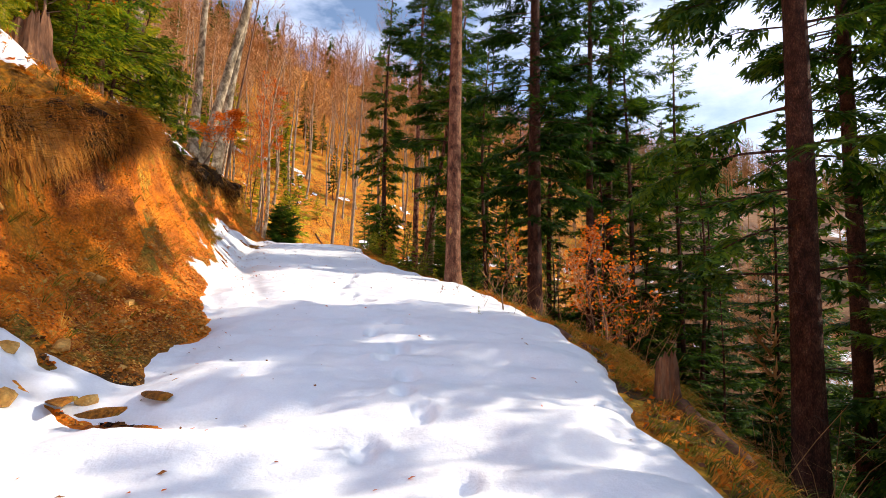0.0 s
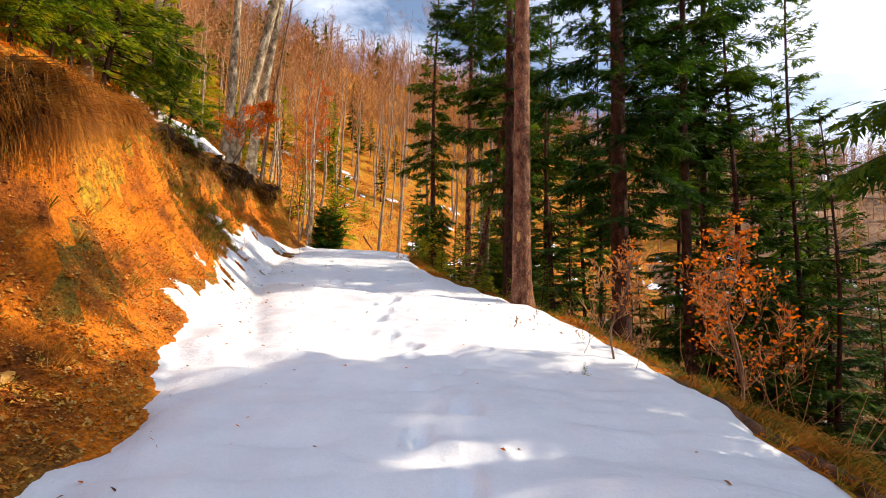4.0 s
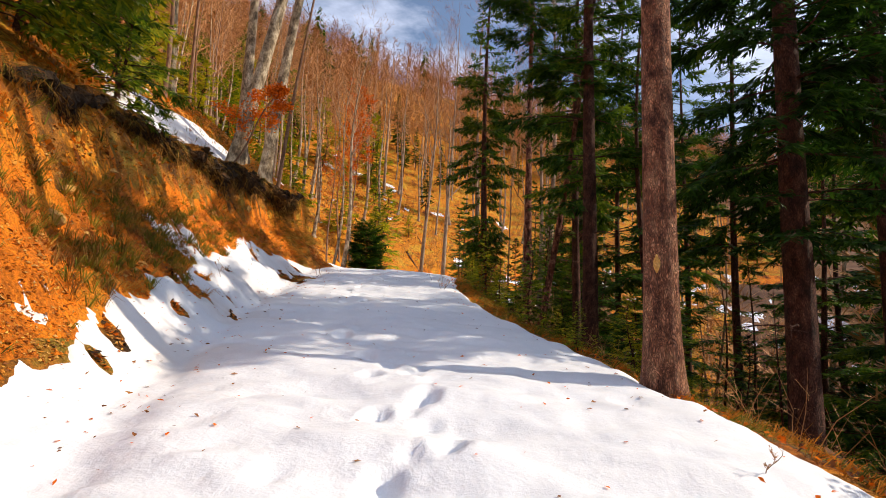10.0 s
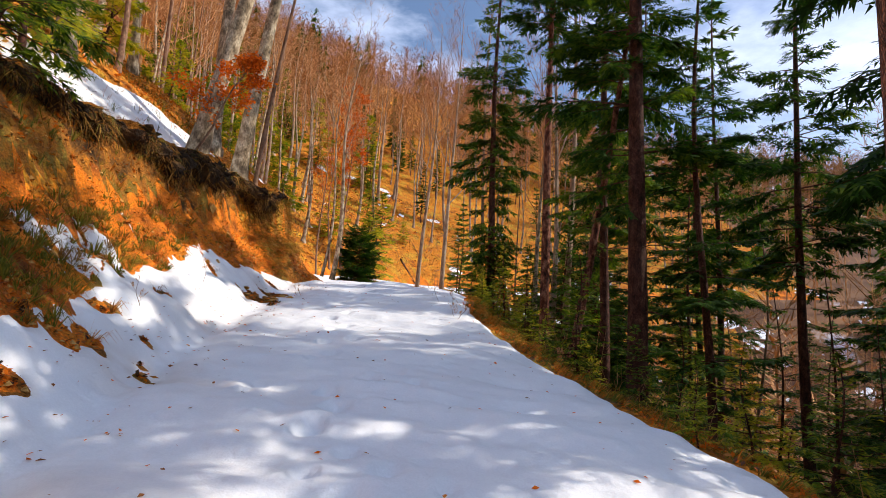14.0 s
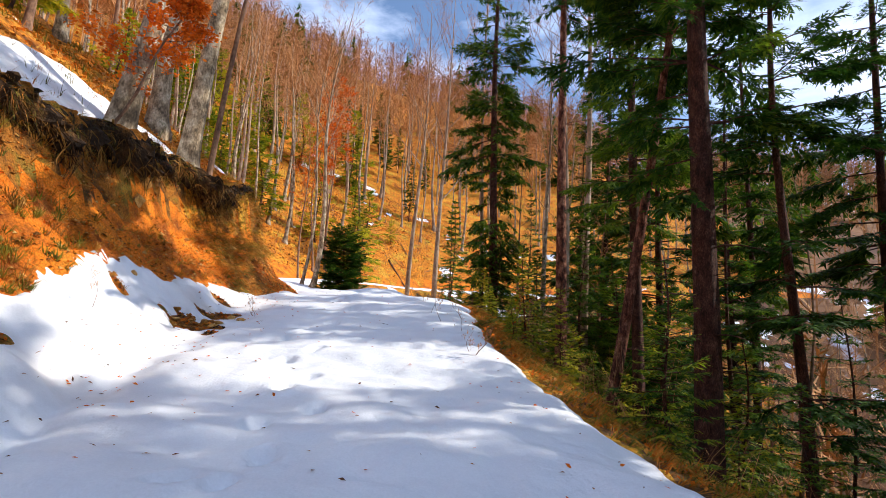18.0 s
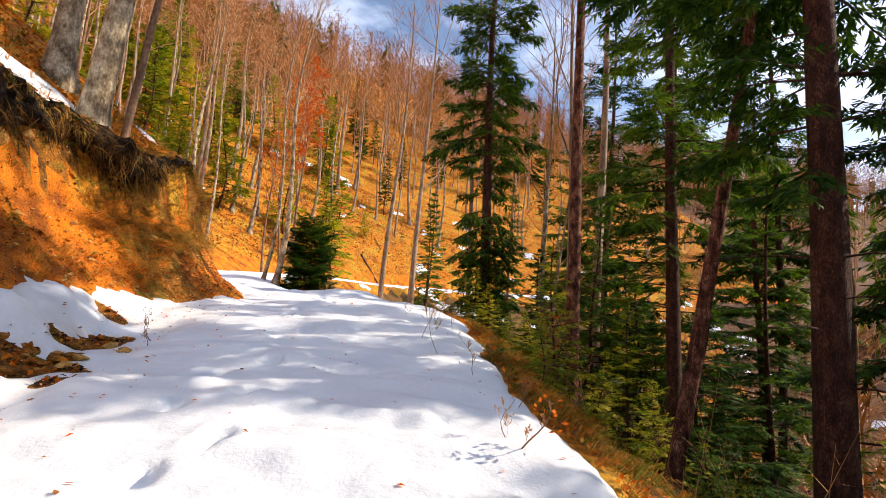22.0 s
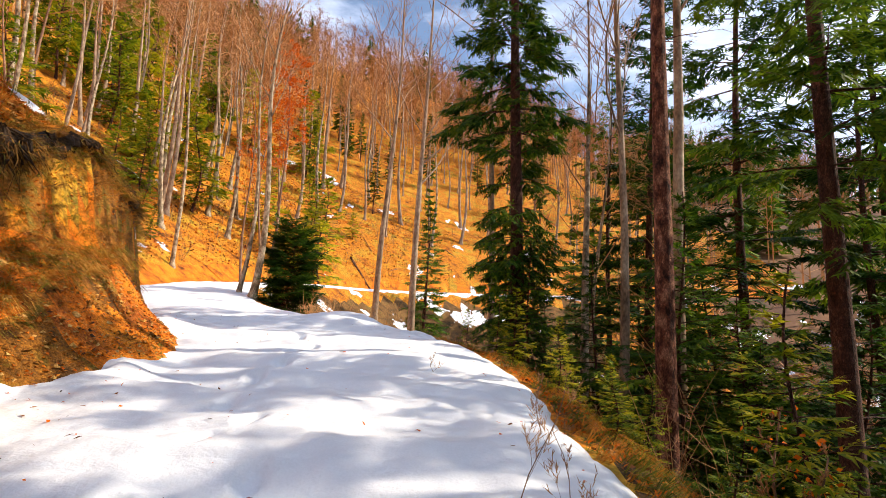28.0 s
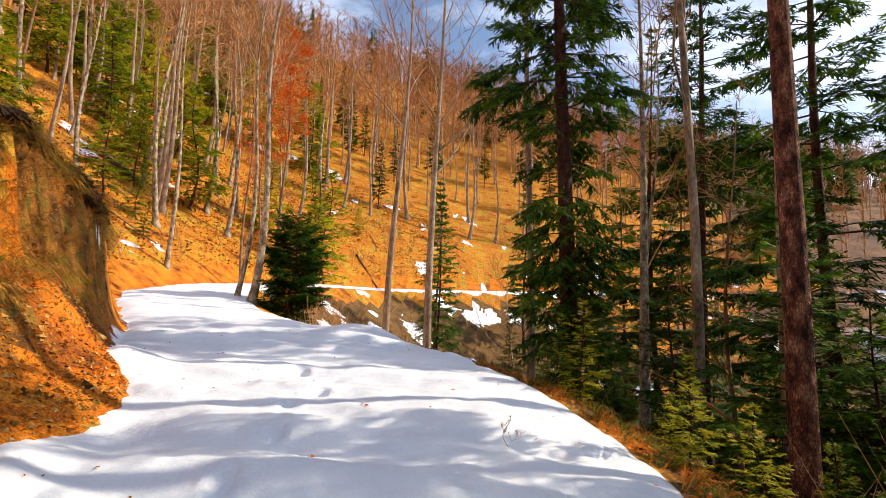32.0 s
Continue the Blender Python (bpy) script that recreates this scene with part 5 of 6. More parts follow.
for k in range(170):
    y, edge, out, r = lip_front[rng.randrange(300, 470)]
    at = edge[rng.randrange(7, 18)].copy()
    w = (out * rng.uniform(0.1, 0.9) + Vector((rng.uniform(-0.9, 0.9), rng.uniform(-0.9, 0.9), rng.uniform(-1.0, 0.2)))).normalized()
    pts, q = [at - w * 0.05], rng.uniform(0.008, 0.022)
    for _ in range(5):
        pts.append(pts[-1] + w * rng.uniform(0.06, 0.16))
        w = (w + Vector((rng.uniform(-0.5, 0.5), rng.uniform(-0.5, 0.5), -0.35))).normalized()
    roots.slot = rng.choice((0, 1, 1))
    roots.tube(pts, [q * (1 - 0.17 * i) for i in range(6)], 4, cap=False)
for k in range(520):
    y, edge, out, r = lip_front[rng.randrange(280, 470)]
    at = edge[rng.randrange(9, 22)]
    q = rng.uniform(0.03, 0.10)
    around = [at + Vector((rng.uniform(-1, 1), rng.uniform(-1, 1), rng.uniform(-1, 1))).normalized() * q for _ in range(5)]
    tip = at + out * q * rng.uniform(0.6, 1.3)
    roots.slot = 0
    for j in range(5):
        roots.tri(around[j], around[(j + 1) % 5], tip)
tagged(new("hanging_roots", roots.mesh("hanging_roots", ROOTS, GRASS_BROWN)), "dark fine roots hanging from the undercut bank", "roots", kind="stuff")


def blade(p, at, way, length, wide, droop, side):
    """A bent blade of grass: two narrowing pieces."""
    m = at + way * length * 0.55
    t = m + (way + Vector((0, 0, -droop))).normalized() * length * 0.5
    p.quad(at - side * wide, at + side * wide, m + side * wide * 0.7, m - side * wide * 0.7)
    p.tri(m - side * wide * 0.7, m + side * wide * 0.7, t)


for k in range(38000):
    y, edge, out, r = lip_front[rng.randrange(len(lip_front) if k % 5 < 3 else 190)]
    clump = float(fuzz(y, 5.0, 0.5, 3))
    if clump < -0.15 + (0.1 if y > 13 else -0.2):
        continue
    j = rng.choice((2, 4, 6, 7, 8, 9, 10, 11, 12, 13, 14, 16))
    at = edge[j].lerp(edge[j + 1], rng.random()) + Vector((rng.uniform(-0.05, 0.05), rng.uniform(-0.05, 0.05), 0.01))
    way = (out * rng.uniform(0.2, 0.9) + Vector((rng.uniform(-0.5, 0.5), rng.uniform(-0.5, 0.5), rng.uniform(-0.9, 0.1)))).normalized()
    fringe.slot = rng.choice((0, 0, 0, 1) if y < 14 else (0, 1, 1, 1, 2, 2))
    blade(fringe, at, way, rng.uniform(0.15, 0.5) * (1.55 if y < 13 else 0.75) * (0.7 + 0.8 * max(clump, 0)), rng.uniform(0.003, 0.007), rng.uniform(1.0, 3.0), Vector((out.y, -out.x, rng.uniform(-0.3, 0.3))))
tagged(new("dry_grass_fringe", fringe.mesh("dry_grass_fringe", GRASS_DRY, GRASS_BROWN, GRASS_GREEN, smooth=False)), "long dry orange grass hanging over the bank lip", "grass", kind="stuff")


# ---- litter and tufts ----
def many_places(n, make, seed):
    r = random.Random(seed)
    pts = [make(r) for _ in range(n)]
    z = land(np.array([p[0] for p in pts]), np.array([p[1] for p in pts]))
    return [(Vector((p[0], p[1], float(h))), r) for p, h in zip(pts, z)]


def on_bank(y0, y1, o0, o1):
    def make(r):
        p, _ = bank_point(r.uniform(y0, y1), r.uniform(o0, o1))
        return p
    return make


def litter(name, label, n, make, seed, mats, size=(0.025, 0.05), lift=0.012, flat=0.45, skip_snow=True):
    p = Pile()
    spots = many_places(n, make, seed)
    snow = snow_depth(np.array([c.x for c, _ in spots]), np.array([c.y for c, _ in spots])) if skip_snow else np.full(n, -1.0)
    for (c, r), s in zip(spots, snow):
        if s > -0.01:
            continue
        p.slot = r.randrange(len(mats))
        a = Vector((r.uniform(-1, 1), r.uniform(-1, 1), r.uniform(-flat, flat))).normalized()
        b = Vector((-a.y, a.x, r.uniform(-flat, flat))).normalized()
        k = r.uniform(*size)
        c = c + Vector((0, 0, lift + k * 0.25))
        p.quad(c - a * k, c + b * k * 0.6 + Vector((0, 0, k * 0.2)), c + a * k, c - b * k * 0.6)
    return tagged(new(name, p.mesh(name, *mats, smooth=False)), label, "leaves", kind="stuff")


LEAF_BROWN = material("fallen_leaves_brown", [(0.3, (0.09, 0.03, 0.01)), (0.55, (0.30, 0.10, 0.018)), (0.78, (0.50, 0.22, 0.04))], 3, 3, 0.75, 0, per_object=0.35)
LEAF_GOLD = material("fallen_leaves_gold", [(0.3, (0.42, 0.12, 0.008)), (0.55, (0.62, 0.22, 0.015)), (0.78, (0.68, 0.38, 0.07))], 3, 3, 0.75, 0, per_object=0.35)
litter("leaf_litter_bank", "fallen brown and golden leaves strewn on the bank", 26000, on_bank(1.5, 15.0, -0.3, 2.0), 31, (LEAF_BROWN, LEAF_GOLD, LEAF_GOLD), size=(0.010, 0.026))
litter("leaf_litter_far_bank", "fallen golden leaves on the bank", 20000, on_bank(15.0, 36.0, -0.9, 2.4), 32, (LEAF_BROWN, LEAF_GOLD, LEAF_ORANGE), size=(0.012, 0.032))


def right_edge(y0, y1, o0, o1):
    def make(r):
        s = r.uniform(y0, y1)
        i = int(np.argmin(np.abs(LINE[:, 1] - s)))
        a, b = LINE[max(i - 1, 0)], LINE[min(i + 1, len(LINE) - 1)]
        way = np.array([b[0] - a[0], b[1] - a[1]])
        way /= np.hypot(*way)
        u = (s - LINE[i, 1]) / max(way[1], 0.3)
        return LINE[i, :2] + way * u + np.array([way[1], -way[0]]) * (LINE[i, 3] + r.uniform(o0, o1))
    return make


litter("leaf_litter_edge", "fallen orange leaves along the outer road edge", 11000, right_edge(3.0, 34.0, -0.1, 1.8), 33, (LEAF_BROWN, LEAF_ORANGE, LEAF_ORANGE, LEAF_GOLD), size=(0.018, 0.038), lift=0.03, flat=0.7)
litter("leaf_litter_slope", "fallen leaves on the shaded slope below the road", 7000, right_edge(3.0, 36.0, 1.0, 9.0), 34, (LEAF_BROWN, LEAF_BROWN, LEAF_GOLD), size=(0.04, 0.08))
litter("leaf_litter_hill", "fallen orange leaves on the hillside above the bank", 9000, on_bank(3.0, 38.0, 1.8, 7.0), 35, (LEAF_GOLD, LEAF_ORANGE, LEAF_BROWN), size=(0.035, 0.075))


def tufts(name, label, n, make, seed, mats, height=(0.12, 0.32), per=11, lean=0.6, down=(0, 0, 0), snow_ok=-0.01):
    p = Pile()
    spots = many_places(n, make, seed)
    snow = snow_depth(np.array([c.x for c, _ in spots]), np.array([c.y for c, _ in spots]))
    for (c, r), s in zip(spots, snow):
        if s > snow_ok:
            continue
        p.slot = r.randrange(len(mats))
        h = r.uniform(*height)
        for _ in range(per):
            a = r.uniform(0, 6.28)
            way = (Vector((math.cos(a) * r.uniform(0.1, lean), math.sin(a) * r.uniform(0.1, lean), 1)) + Vector(down)).normalized()
            blade(p, c + Vector((math.cos(a), math.sin(a), 0)) * r.uniform(0, 0.05) - Vector((0, 0, 0.02)), way, h * r.uniform(0.6, 1.2), r.uniform(0.003, 0.007), r.uniform(0.4, 1.6), Vector((-math.sin(a), math.cos(a), 0)))
    return tagged(new(name, p.mesh(name, *mats, smooth=False)), label, "grass", kind="stuff")


tufts("grass_tufts_edge", "tufts of yellow and mossy grass along the outer road edge", 2600, right_edge(3.0, 35.0, -0.05, 1.3), 41, (GRASS_DRY, GRASS_DRY, GRASS_GREEN, GRASS_GREEN), per=10, down=(0.5, 0, -0.5))
tufts("orange_grass_mound", "long orange grass bent over a mound at the road's outer edge", 420, right_edge(5.6, 8.2, 0.0, 0.75), 48, (GRASS_DRY, GRASS_DRY, GRASS_GREEN), height=(0.18, 0.4), per=12, lean=1.0, down=(0.7, -0.3, -0.5))
tufts("dry_grass_edge", "matted orange grass hanging over the outer road edge", 1500, right_edge(3.0, 30.0, 0.0, 0.8), 46, (GRASS_DRY, GRASS_GREEN, GRASS_GREEN), height=(0.12, 0.28), per=9, lean=1.0, down=(0.9, 0, -0.8))
tufts("grass_tufts_bank", "dry grass tufts growing on the bank", 1300, on_bank(2.0, 36.0, 0.5, 2.6), 42, (GRASS_DRY, GRASS_DRY, GRASS_DRY, GRASS_GREEN), height=(0.12, 0.34), per=9, down=(0.5, 0, -0.4))
tufts("grass_tufts_green", "green grass tufts at the foot of the bank", 520, on_bank(13.5, 22.0, 0.7, 1.9), 43, (GRASS_GREEN, GRASS_BROWN, GRASS_GREEN), height=(0.12, 0.34), per=22, lean=1.2)
tufts("grass_tufts_nose", "matted brown grass hanging down the steep bank", 2600, on_bank(26.5, 39.5, 0.5, 1.9), 45, (GRASS_BROWN, GRASS_BROWN, GRASS_DRY, GRASS_GREEN), height=(0.15, 0.45), per=9, down=(0.6, 0, -0.9), snow_ok=0.02)
tufts("grass_tufts_hill", "dry grass on the hillside above the bank", 1600, on_bank(3.0, 38.0, 2.0, 7.0), 44, (GRASS_DRY, GRASS_GREEN), height=(0.15, 0.4), per=7)


def on_hill(r):
    while True:
        x, y = r.uniform(-48, -8), r.uniform(46, 104)
        d, w, q = off_road(x, y)
        if 2.0 < -d - w < 34:
            return x, y


litter("leaf_drifts_hill", "drifts of brown and golden leaves on the far hillside", 15000, on_hill, 36, (LEAF_BROWN, LEAF_GOLD, LEAF_ORANGE, LEAF_BROWN), size=(0.06, 0.17), lift=0.02, flat=0.7)
tufts("grass_tufts_far", "pale and green grass tufts on the far hillside", 2600, on_hill, 47, (GRASS_DRY, GRASS_GREEN, GRASS_BROWN), height=(0.25, 0.6), per=6, lean=0.9)


def in_gaps(r):
    hx, hy, rx, ry = SOIL_GAPS[r.randrange(len(SOIL_GAPS))]
    a, q = r.uniform(0, 6.28), r.uniform(0, 1.5)
    return hx + math.cos(a) * q * rx, hy + math.sin(a) * q * ry


litter("leaf_litter_gaps", "wet brown leaves in the gaps of the snow", 1500, in_gaps, 37, (LEAF_BROWN, LEAF_BROWN, LEAF_ORANGE, ROOTS), size=(0.015, 0.045), lift=0.015, flat=0.6)


def gravel(name, label, n, make, seed, mats, size):
    """Small broken stones: lopsided double pyramids, half sunk."""
    p = Pile()
    spots = many_places(n, make, seed)
    snow = snow_depth(np.array([c.x for c, _ in spots]), np.array([c.y for c, _ in spots]))
    for (c, r), q in zip(spots, snow):
        if q > -0.01:
            continue
        p.slot = r.randrange(len(mats))
        k = r.uniform(*size) * (2.0 if r.random() < 0.05 else 1.0)
        a = r.uniform(0, 6.28)
        ring = [c + Vector((math.cos(a + 1.57 * j), math.sin(a + 1.57 * j), r.uniform(-0.3, 0.4))) * (k * r.uniform(0.6, 1.2)) for j in range(4)]
        tip = c + Vector((r.uniform(-0.4, 0.4) * k, r.uniform(-0.4, 0.4) * k, k * r.uniform(0.5, 1.0)))
        for j in range(4):
            p.tri(ring[j], ring[(j + 1) % 4], tip)
    return tagged(new(name, p.mesh(name, *mats, smooth=False)), label, "gravel", kind="stuff")


gravel("gravel_bank", "crumbled ochre gravel and clods on the cut bank", 24000, on_bank(2.0, 15.0, -0.4, 1.9), 51, (SOIL, STONE, SOIL, LEAF_GOLD), (0.008, 0.024))
gravel("gravel_far_bank", "crumbled ochre clods on the cut bank", 9000, on_bank(15.0, 34.0, -0.6, 2.2), 52, (SOIL, STONE, TURF), (0.012, 0.045))


# ---- stones ----
def stone(name, label, x, y, size, seed, mat=STONE, dz=0.0):
    r = random.Random(seed)
    bm = bmesh.new()
    bmesh.ops.create_icosphere(bm, subdivisions=2, radius=1.0)
    cuts = [(Vector((r.uniform(-1, 1), r.uniform(-1, 1), r.uniform(-0.6, 1))).normalized(), r.uniform(0.36, 0.7)) for _ in range(13)]
    for v in bm.verts:
        for n, d in cuts:
            over = v.co.dot(n) - d
            if over > 0:
                v.co -= n * over * 0.92
        v.co += Vector((r.uniform(-1, 1), r.uniform(-1, 1), r.uniform(-1, 1))) * 0.025
        v.co = Vector((v.co.x * size[0], v.co.y * size[1], v.co.z * size[2]))
    me = bpy.data.meshes.new(name)
    bm.to_mesh(me)
    bm.free()
    me.materials.append(mat)
    ob = tagged(new(name, me), label, "stone", "stones by the road")
    ob.matrix_basis = pose(x, y, ground_z(x, y) + size[2] * 0.35 + dz, 0, 0, r.uniform(0, 360))
    return ob


for k, (x, y, a, b, h) in enumerate(((-3.0, 4.0, 0.14, 0.10, 0.08), (-2.72, 4.5, 0.11, 0.08, 0.07), (-3.2, 4.9, 0.13, 0.1, 0.08), (-3.35, 4.5, 0.11, 0.09, 0.07))):
    stone("stone", "angular ochre stone sticking out of the snow", x, y, (a, b, h), 70 + k, dz=0.07)
for k, (x, y, a) in enumerate(((-2.2, 4.62, 0.17), (-2.42, 4.22, 0.16), (-2.75, 4.25, 0.22), (-2.95, 3.75, 0.2))):
    stone("flat_stone", "flat wet brown slab bedded in the snow", x, y, (a * 1.3, a * 0.7, 0.05), 80 + k, TURF, dz=0.13)
rs = random.Random(77)
for k in range(34):
    p, _ = bank_point(rs.uniform(3, 34), rs.uniform(0.0, 1.9))
    s = rs.uniform(0.03, 0.11)
    stone("stone", "small ochre stone on the cut bank", float(p[0]), float(p[1]), (s * 1.3, s, s * 0.8), 100 + k, dz=-0.25 * s)
for k, (y, o, s) in enumerate(((24.2, 1.75, 0.2), (24.6, 1.85, 0.17), (23.9, 1.9, 0.14), (25.2, 1.9, 0.13), (14.5, 1.6, 0.16), (14.9, 1.7, 0.12), (7.4, 0.9, 0.12), (7.2, 1.3, 0.15))):
    p, _ = bank_point(y, o)
    stone("stone", "yellowish stone bedded in the undercut bank", float(p[0]), float(p[1]), (s * 1.2, s, s), 150 + k, dz=-0.5 * s)


rs = random.Random(171)
for k in range(14):
    q = rs.uniform(0.05, 0.11)
    stone("flat_stone", "flat ochre stone among wet leaves in the snow", rs.uniform(-8.0, -7.35), rs.uniform(21.7, 23.4), (q * 1.4, q, q * 0.45), 172 + k, rs.choice((STONE, TURF)), dz=0.02)


# ---- dead wood ----
def snag(name, label, x, y, height, r0, seed, mat=DEADWOOD, lean=(0, 0)):
    """A broken stump with a splintered top."""
    r = random.Random(seed)
    p = Pile()
    n = 30
    ridge = [1 + r.uniform(-0.16, 0.12) for _ in range(n)]
    zs = [-0.4, 0.0, height * 0.3, height * 0.7]
    ph = r.uniform(0, 6)
    for z in zs:
        for j in range(n):
            a = 2 * math.pi * j / n
            rr = r0 * (1 + 0.5 * math.exp(-max(z, 0) / 0.2)) * (1 + 0.1 * math.sin(3 * a + ph) + r.uniform(-0.03, 0.03)) * ridge[j]
            p.v.append(Vector((math.cos(a) * rr + lean[0] * z, math.sin(a) * rr + lean[1] * z, z)))
    for j in range(n):
        a = 2 * math.pi * j / n
        z = height * (0.92 + 0.12 * math.cos(a + ph)) * r.uniform(0.78, 1.1)
        p.v.append(Vector((math.cos(a) * r0 * 0.9 * ridge[j] + lean[0] * z, math.sin(a) * r0 * 0.9 * ridge[j] + lean[1] * z, z)))
    p.v.append(Vector((lean[0] * height * 0.6, lean[1] * height * 0.6, height * 0.6)))
    for i in range(4):
        for j in range(n):
            a, b = i * n + j, i * n + (j + 1) % n
            p.f.append((a, b, b + n, a + n))
    for j in range(n):
        p.f.append((4 * n + j, 4 * n + (j + 1) % n, 5 * n))
    ob = tagged(new(name, p.mesh(name, mat, smooth=False)), label, "stump")
    ob.matrix_basis = pose(x, y, ground_z(x, y), 0, 0, r.uniform(0, 360))
    return ob


def fallen(name, label, a, b, r0, r1, seed, mat=DEADWOOD, category="log", lift=None):
    """A trunk or branch lying between two places on the ground."""
    r = random.Random(seed)
    p = Pile()
    pa = Vector((a[0], a[1], ground_z(*a) + r0 * (0.6 if lift is None else lift)))
    pb = Vector((b[0], b[1], ground_z(*b) + r1 * 0.6))
    mid = (pa + pb) / 2
    pts = [pa.lerp(pb, k / 7) - mid + Vector((r.uniform(-1, 1), r.uniform(-1, 1), r.uniform(-1, 1))) * r0 * 0.25 for k in range(8)]
    p.tube(pts, [(lambda an, q=lerp(r0, r1, k / 7), s=r.uniform(0, 6): q * (1 + 0.12 * math.sin(3 * an + s))) for k in range(8)], 12)
    ob = tagged(new(name, p.mesh(name, mat)), label, category)
    ob.matrix_basis = Matrix.Translation(mid)
    return ob


snag("tree_stump", "splintered brown stump at the road's outer edge", 2.14, 5.45, 0.46, 0.085, 5, lean=(0.1, -0.12))
fallen("fallen_log", "rotting reddish log lying down the slope beside a stump", (2.2, 5.25), (2.3, 4.3), 0.085, 0.06, 6)
fallen("fallen_log", "grey branch lying along the outer snow edge", (1.72, 8.6), (2.08, 6.7), 0.06, 0.05, 7)
fallen("dead_branch", "mossy dead branch at the foot of a spruce", (1.2, 13.2), (2.3, 12.4), 0.07, 0.04, 8, category="branch")
snag("tree_stump", "small broken stump above the bank", -6.9, 8.9, 0.9, 0.25, 9)
fallen("fallen_log", "fallen trunk with snow on the leafy hillside", (-36.4, 66.4), (-33.4, 67.9), 0.26, 0.2, 10)
fallen("fallen_log", "thin fallen trunk on the leafy hillside", (-19.0, 84.0), (-15.5, 79.5), 0.14, 0.1, 11)
log = [o for o in bpy.data.objects if o.get("label", "").startswith("fallen trunk with snow")][0]
cap = Pile()
way = (Vector((-33.4, 67.9, ground_z(-33.4, 67.9))) - Vector((-36.4, 66.4, ground_z(-36.4, 66.4)))) / 2
cap.tube([way * (k / 5 - 1) + Vector((0, 0, 0.16)) for k in range(1, 10)], [0.05, 0.17, 0.2, 0.14, 0.19, 0.2, 0.15, 0.17, 0.05], 8)
part("snow", cap.mesh("snow", SNOW), log, "snow lying along the trunk")
rs = random.Random(15)
for k in range(26):
    q = right_edge(6, 34, 1.2, 7)(rs)
    a = rs.uniform(0, 6.28)
    ln = rs.uniform(0.5, 1.6)
    fallen("dead_branch", "thin dead branch on the shaded slope", (float(q[0]), float(q[1])), (float(q[0]) + math.cos(a) * ln, float(q[1]) + math.sin(a) * ln), 0.025, 0.012, 200 + k, BARK_BROWN, "branch")


# ---- saplings and twigs ----
stand(bare_tree("beech_sapling", "small beech sapling with rust-orange leaves in the snow", "sapling", 301, 1.35, 0.014, BARK_BROWN, lean=(0.15, 0), first=0.2, bend=0.06, limbs=9, leaves=LEAF_ORANGE, leaf_n=0.3, leaf_s=0.026, reach=0.5, rise=0.5), 1.1, 9.85)
stand(bare_tree("beech_sapling", "bushy beech sapling with rust-orange leaves below the road", "sapling", 302, 3.4, 0.03, BARK_BROWN, first=0.1, bend=0.1, limbs=18, leaves=LEAF_ORANGE, leaf_n=0.8, leaf_s=0.042, reach=0.42, rise=0.25), 3.6, 12.8, 0, 0.2)
stand(bare_tree("beech_sapling", "beech sapling with rust-orange leaves below the road", "sapling", 303, 2.4, 0.02, BARK_BROWN, first=0.2, bend=0.1, limbs=11, leaves=LEAF_ORANGE, leaf_n=0.7, leaf_s=0.04, reach=0.45, rise=0.3), 2.9, 10.9, 0, 0.1)
stand(bare_tree("beech_sapling", "beech sapling with a few orange leaves at the road edge", "sapling", 304, 1.3, 0.014, BARK_BROWN, first=0.15, bend=0.05, limbs=9, leaves=LEAF_ORANGE, leaf_n=0.12, leaf_s=0.026), -2.5, 26.0)
stand(bare_tree("beech_sapling", "beech sapling with a few orange leaves at the road edge", "sapling", 305, 1.0, 0.012, BARK_BROWN, first=0.15, bend=0.05, limbs=8, leaves=LEAF_ORANGE, leaf_n=0.12, leaf_s=0.026), -2.75, 25.0)
for k, (x, y, h) in enumerate(((-4.46, 24.95, 0.85), (-4.15, 24.35, 0.75), (-4.14, 26.55, 0.5), (-5.2, 28.95, 0.32), (-3.42, 21.65, 0.4), (-7.2, 23.3, 0.3), (-7.5, 23.8, 0.35), (-3.3, 22.6, 0.35), (0.75, 9.9, 0.45), (1.2, 9.4, 0.5), (-4.9, 31.6, 0.3), (-4.0, 28.4, 0.3), (-6.7, 17.3, 0.4), (-7.7, 20.2, 0.5), (0.35, 12.0, 0.3), (-3.7, 23.6, 0.45))):
    stand(bare_tree("twig_sapling", "bare dark twig sticking up through the snow", "sapling", 320 + k, h, 0.004, BARK_BROWN, lean=(random.Random(k).uniform(-0.4, 0.5), 0.1), first=0.2, bend=0.03, limbs=5, reach=0.4, twig=0.0025), x, y, 37 * k, 0.06)
stand(bare_tree("beech_sapling", "thin twig with hanging withered red leaves in the snow", "sapling", 340, 0.45, 0.008, BARK_BROWN, lean=(0.5, 0), first=0.4, bend=0.03, limbs=4, leaves=LEAF_ORANGE, leaf_n=0.15, leaf_s=0.025), -3.35, 21.4, 0, 0.06)
stand(bare_tree("beech_sapling", "tiny sapling with red leaves in the snow", "sapling", 341, 0.25, 0.006, BARK_BROWN, lean=(0.3, 0), first=0.4, bend=0.02, limbs=3, leaves=LEAF_ORANGE, leaf_n=0.06, leaf_s=0.02), -0.05, 11.0, 0, 0.08)
for k, (x, y, size) in enumerate(((-0.5, 16.7, 0.18), (0.6, 8.85, 0.06), (-2.9, 24.5, 0.2), (-3.4, 27.2, 0.18), (-3.6, 29.5, 0.25), (-4.3, 33.0, 0.3), (-1.6, 27.4, 0.35), (-2.4, 29.4, 0.3), (-4.9, 35.2, 0.3))):
    again(YOUNG[0], x, y, 50 * k, size, 0.03)
again(YOUNG[1], -3.45, 35.0, 30, 0.62)
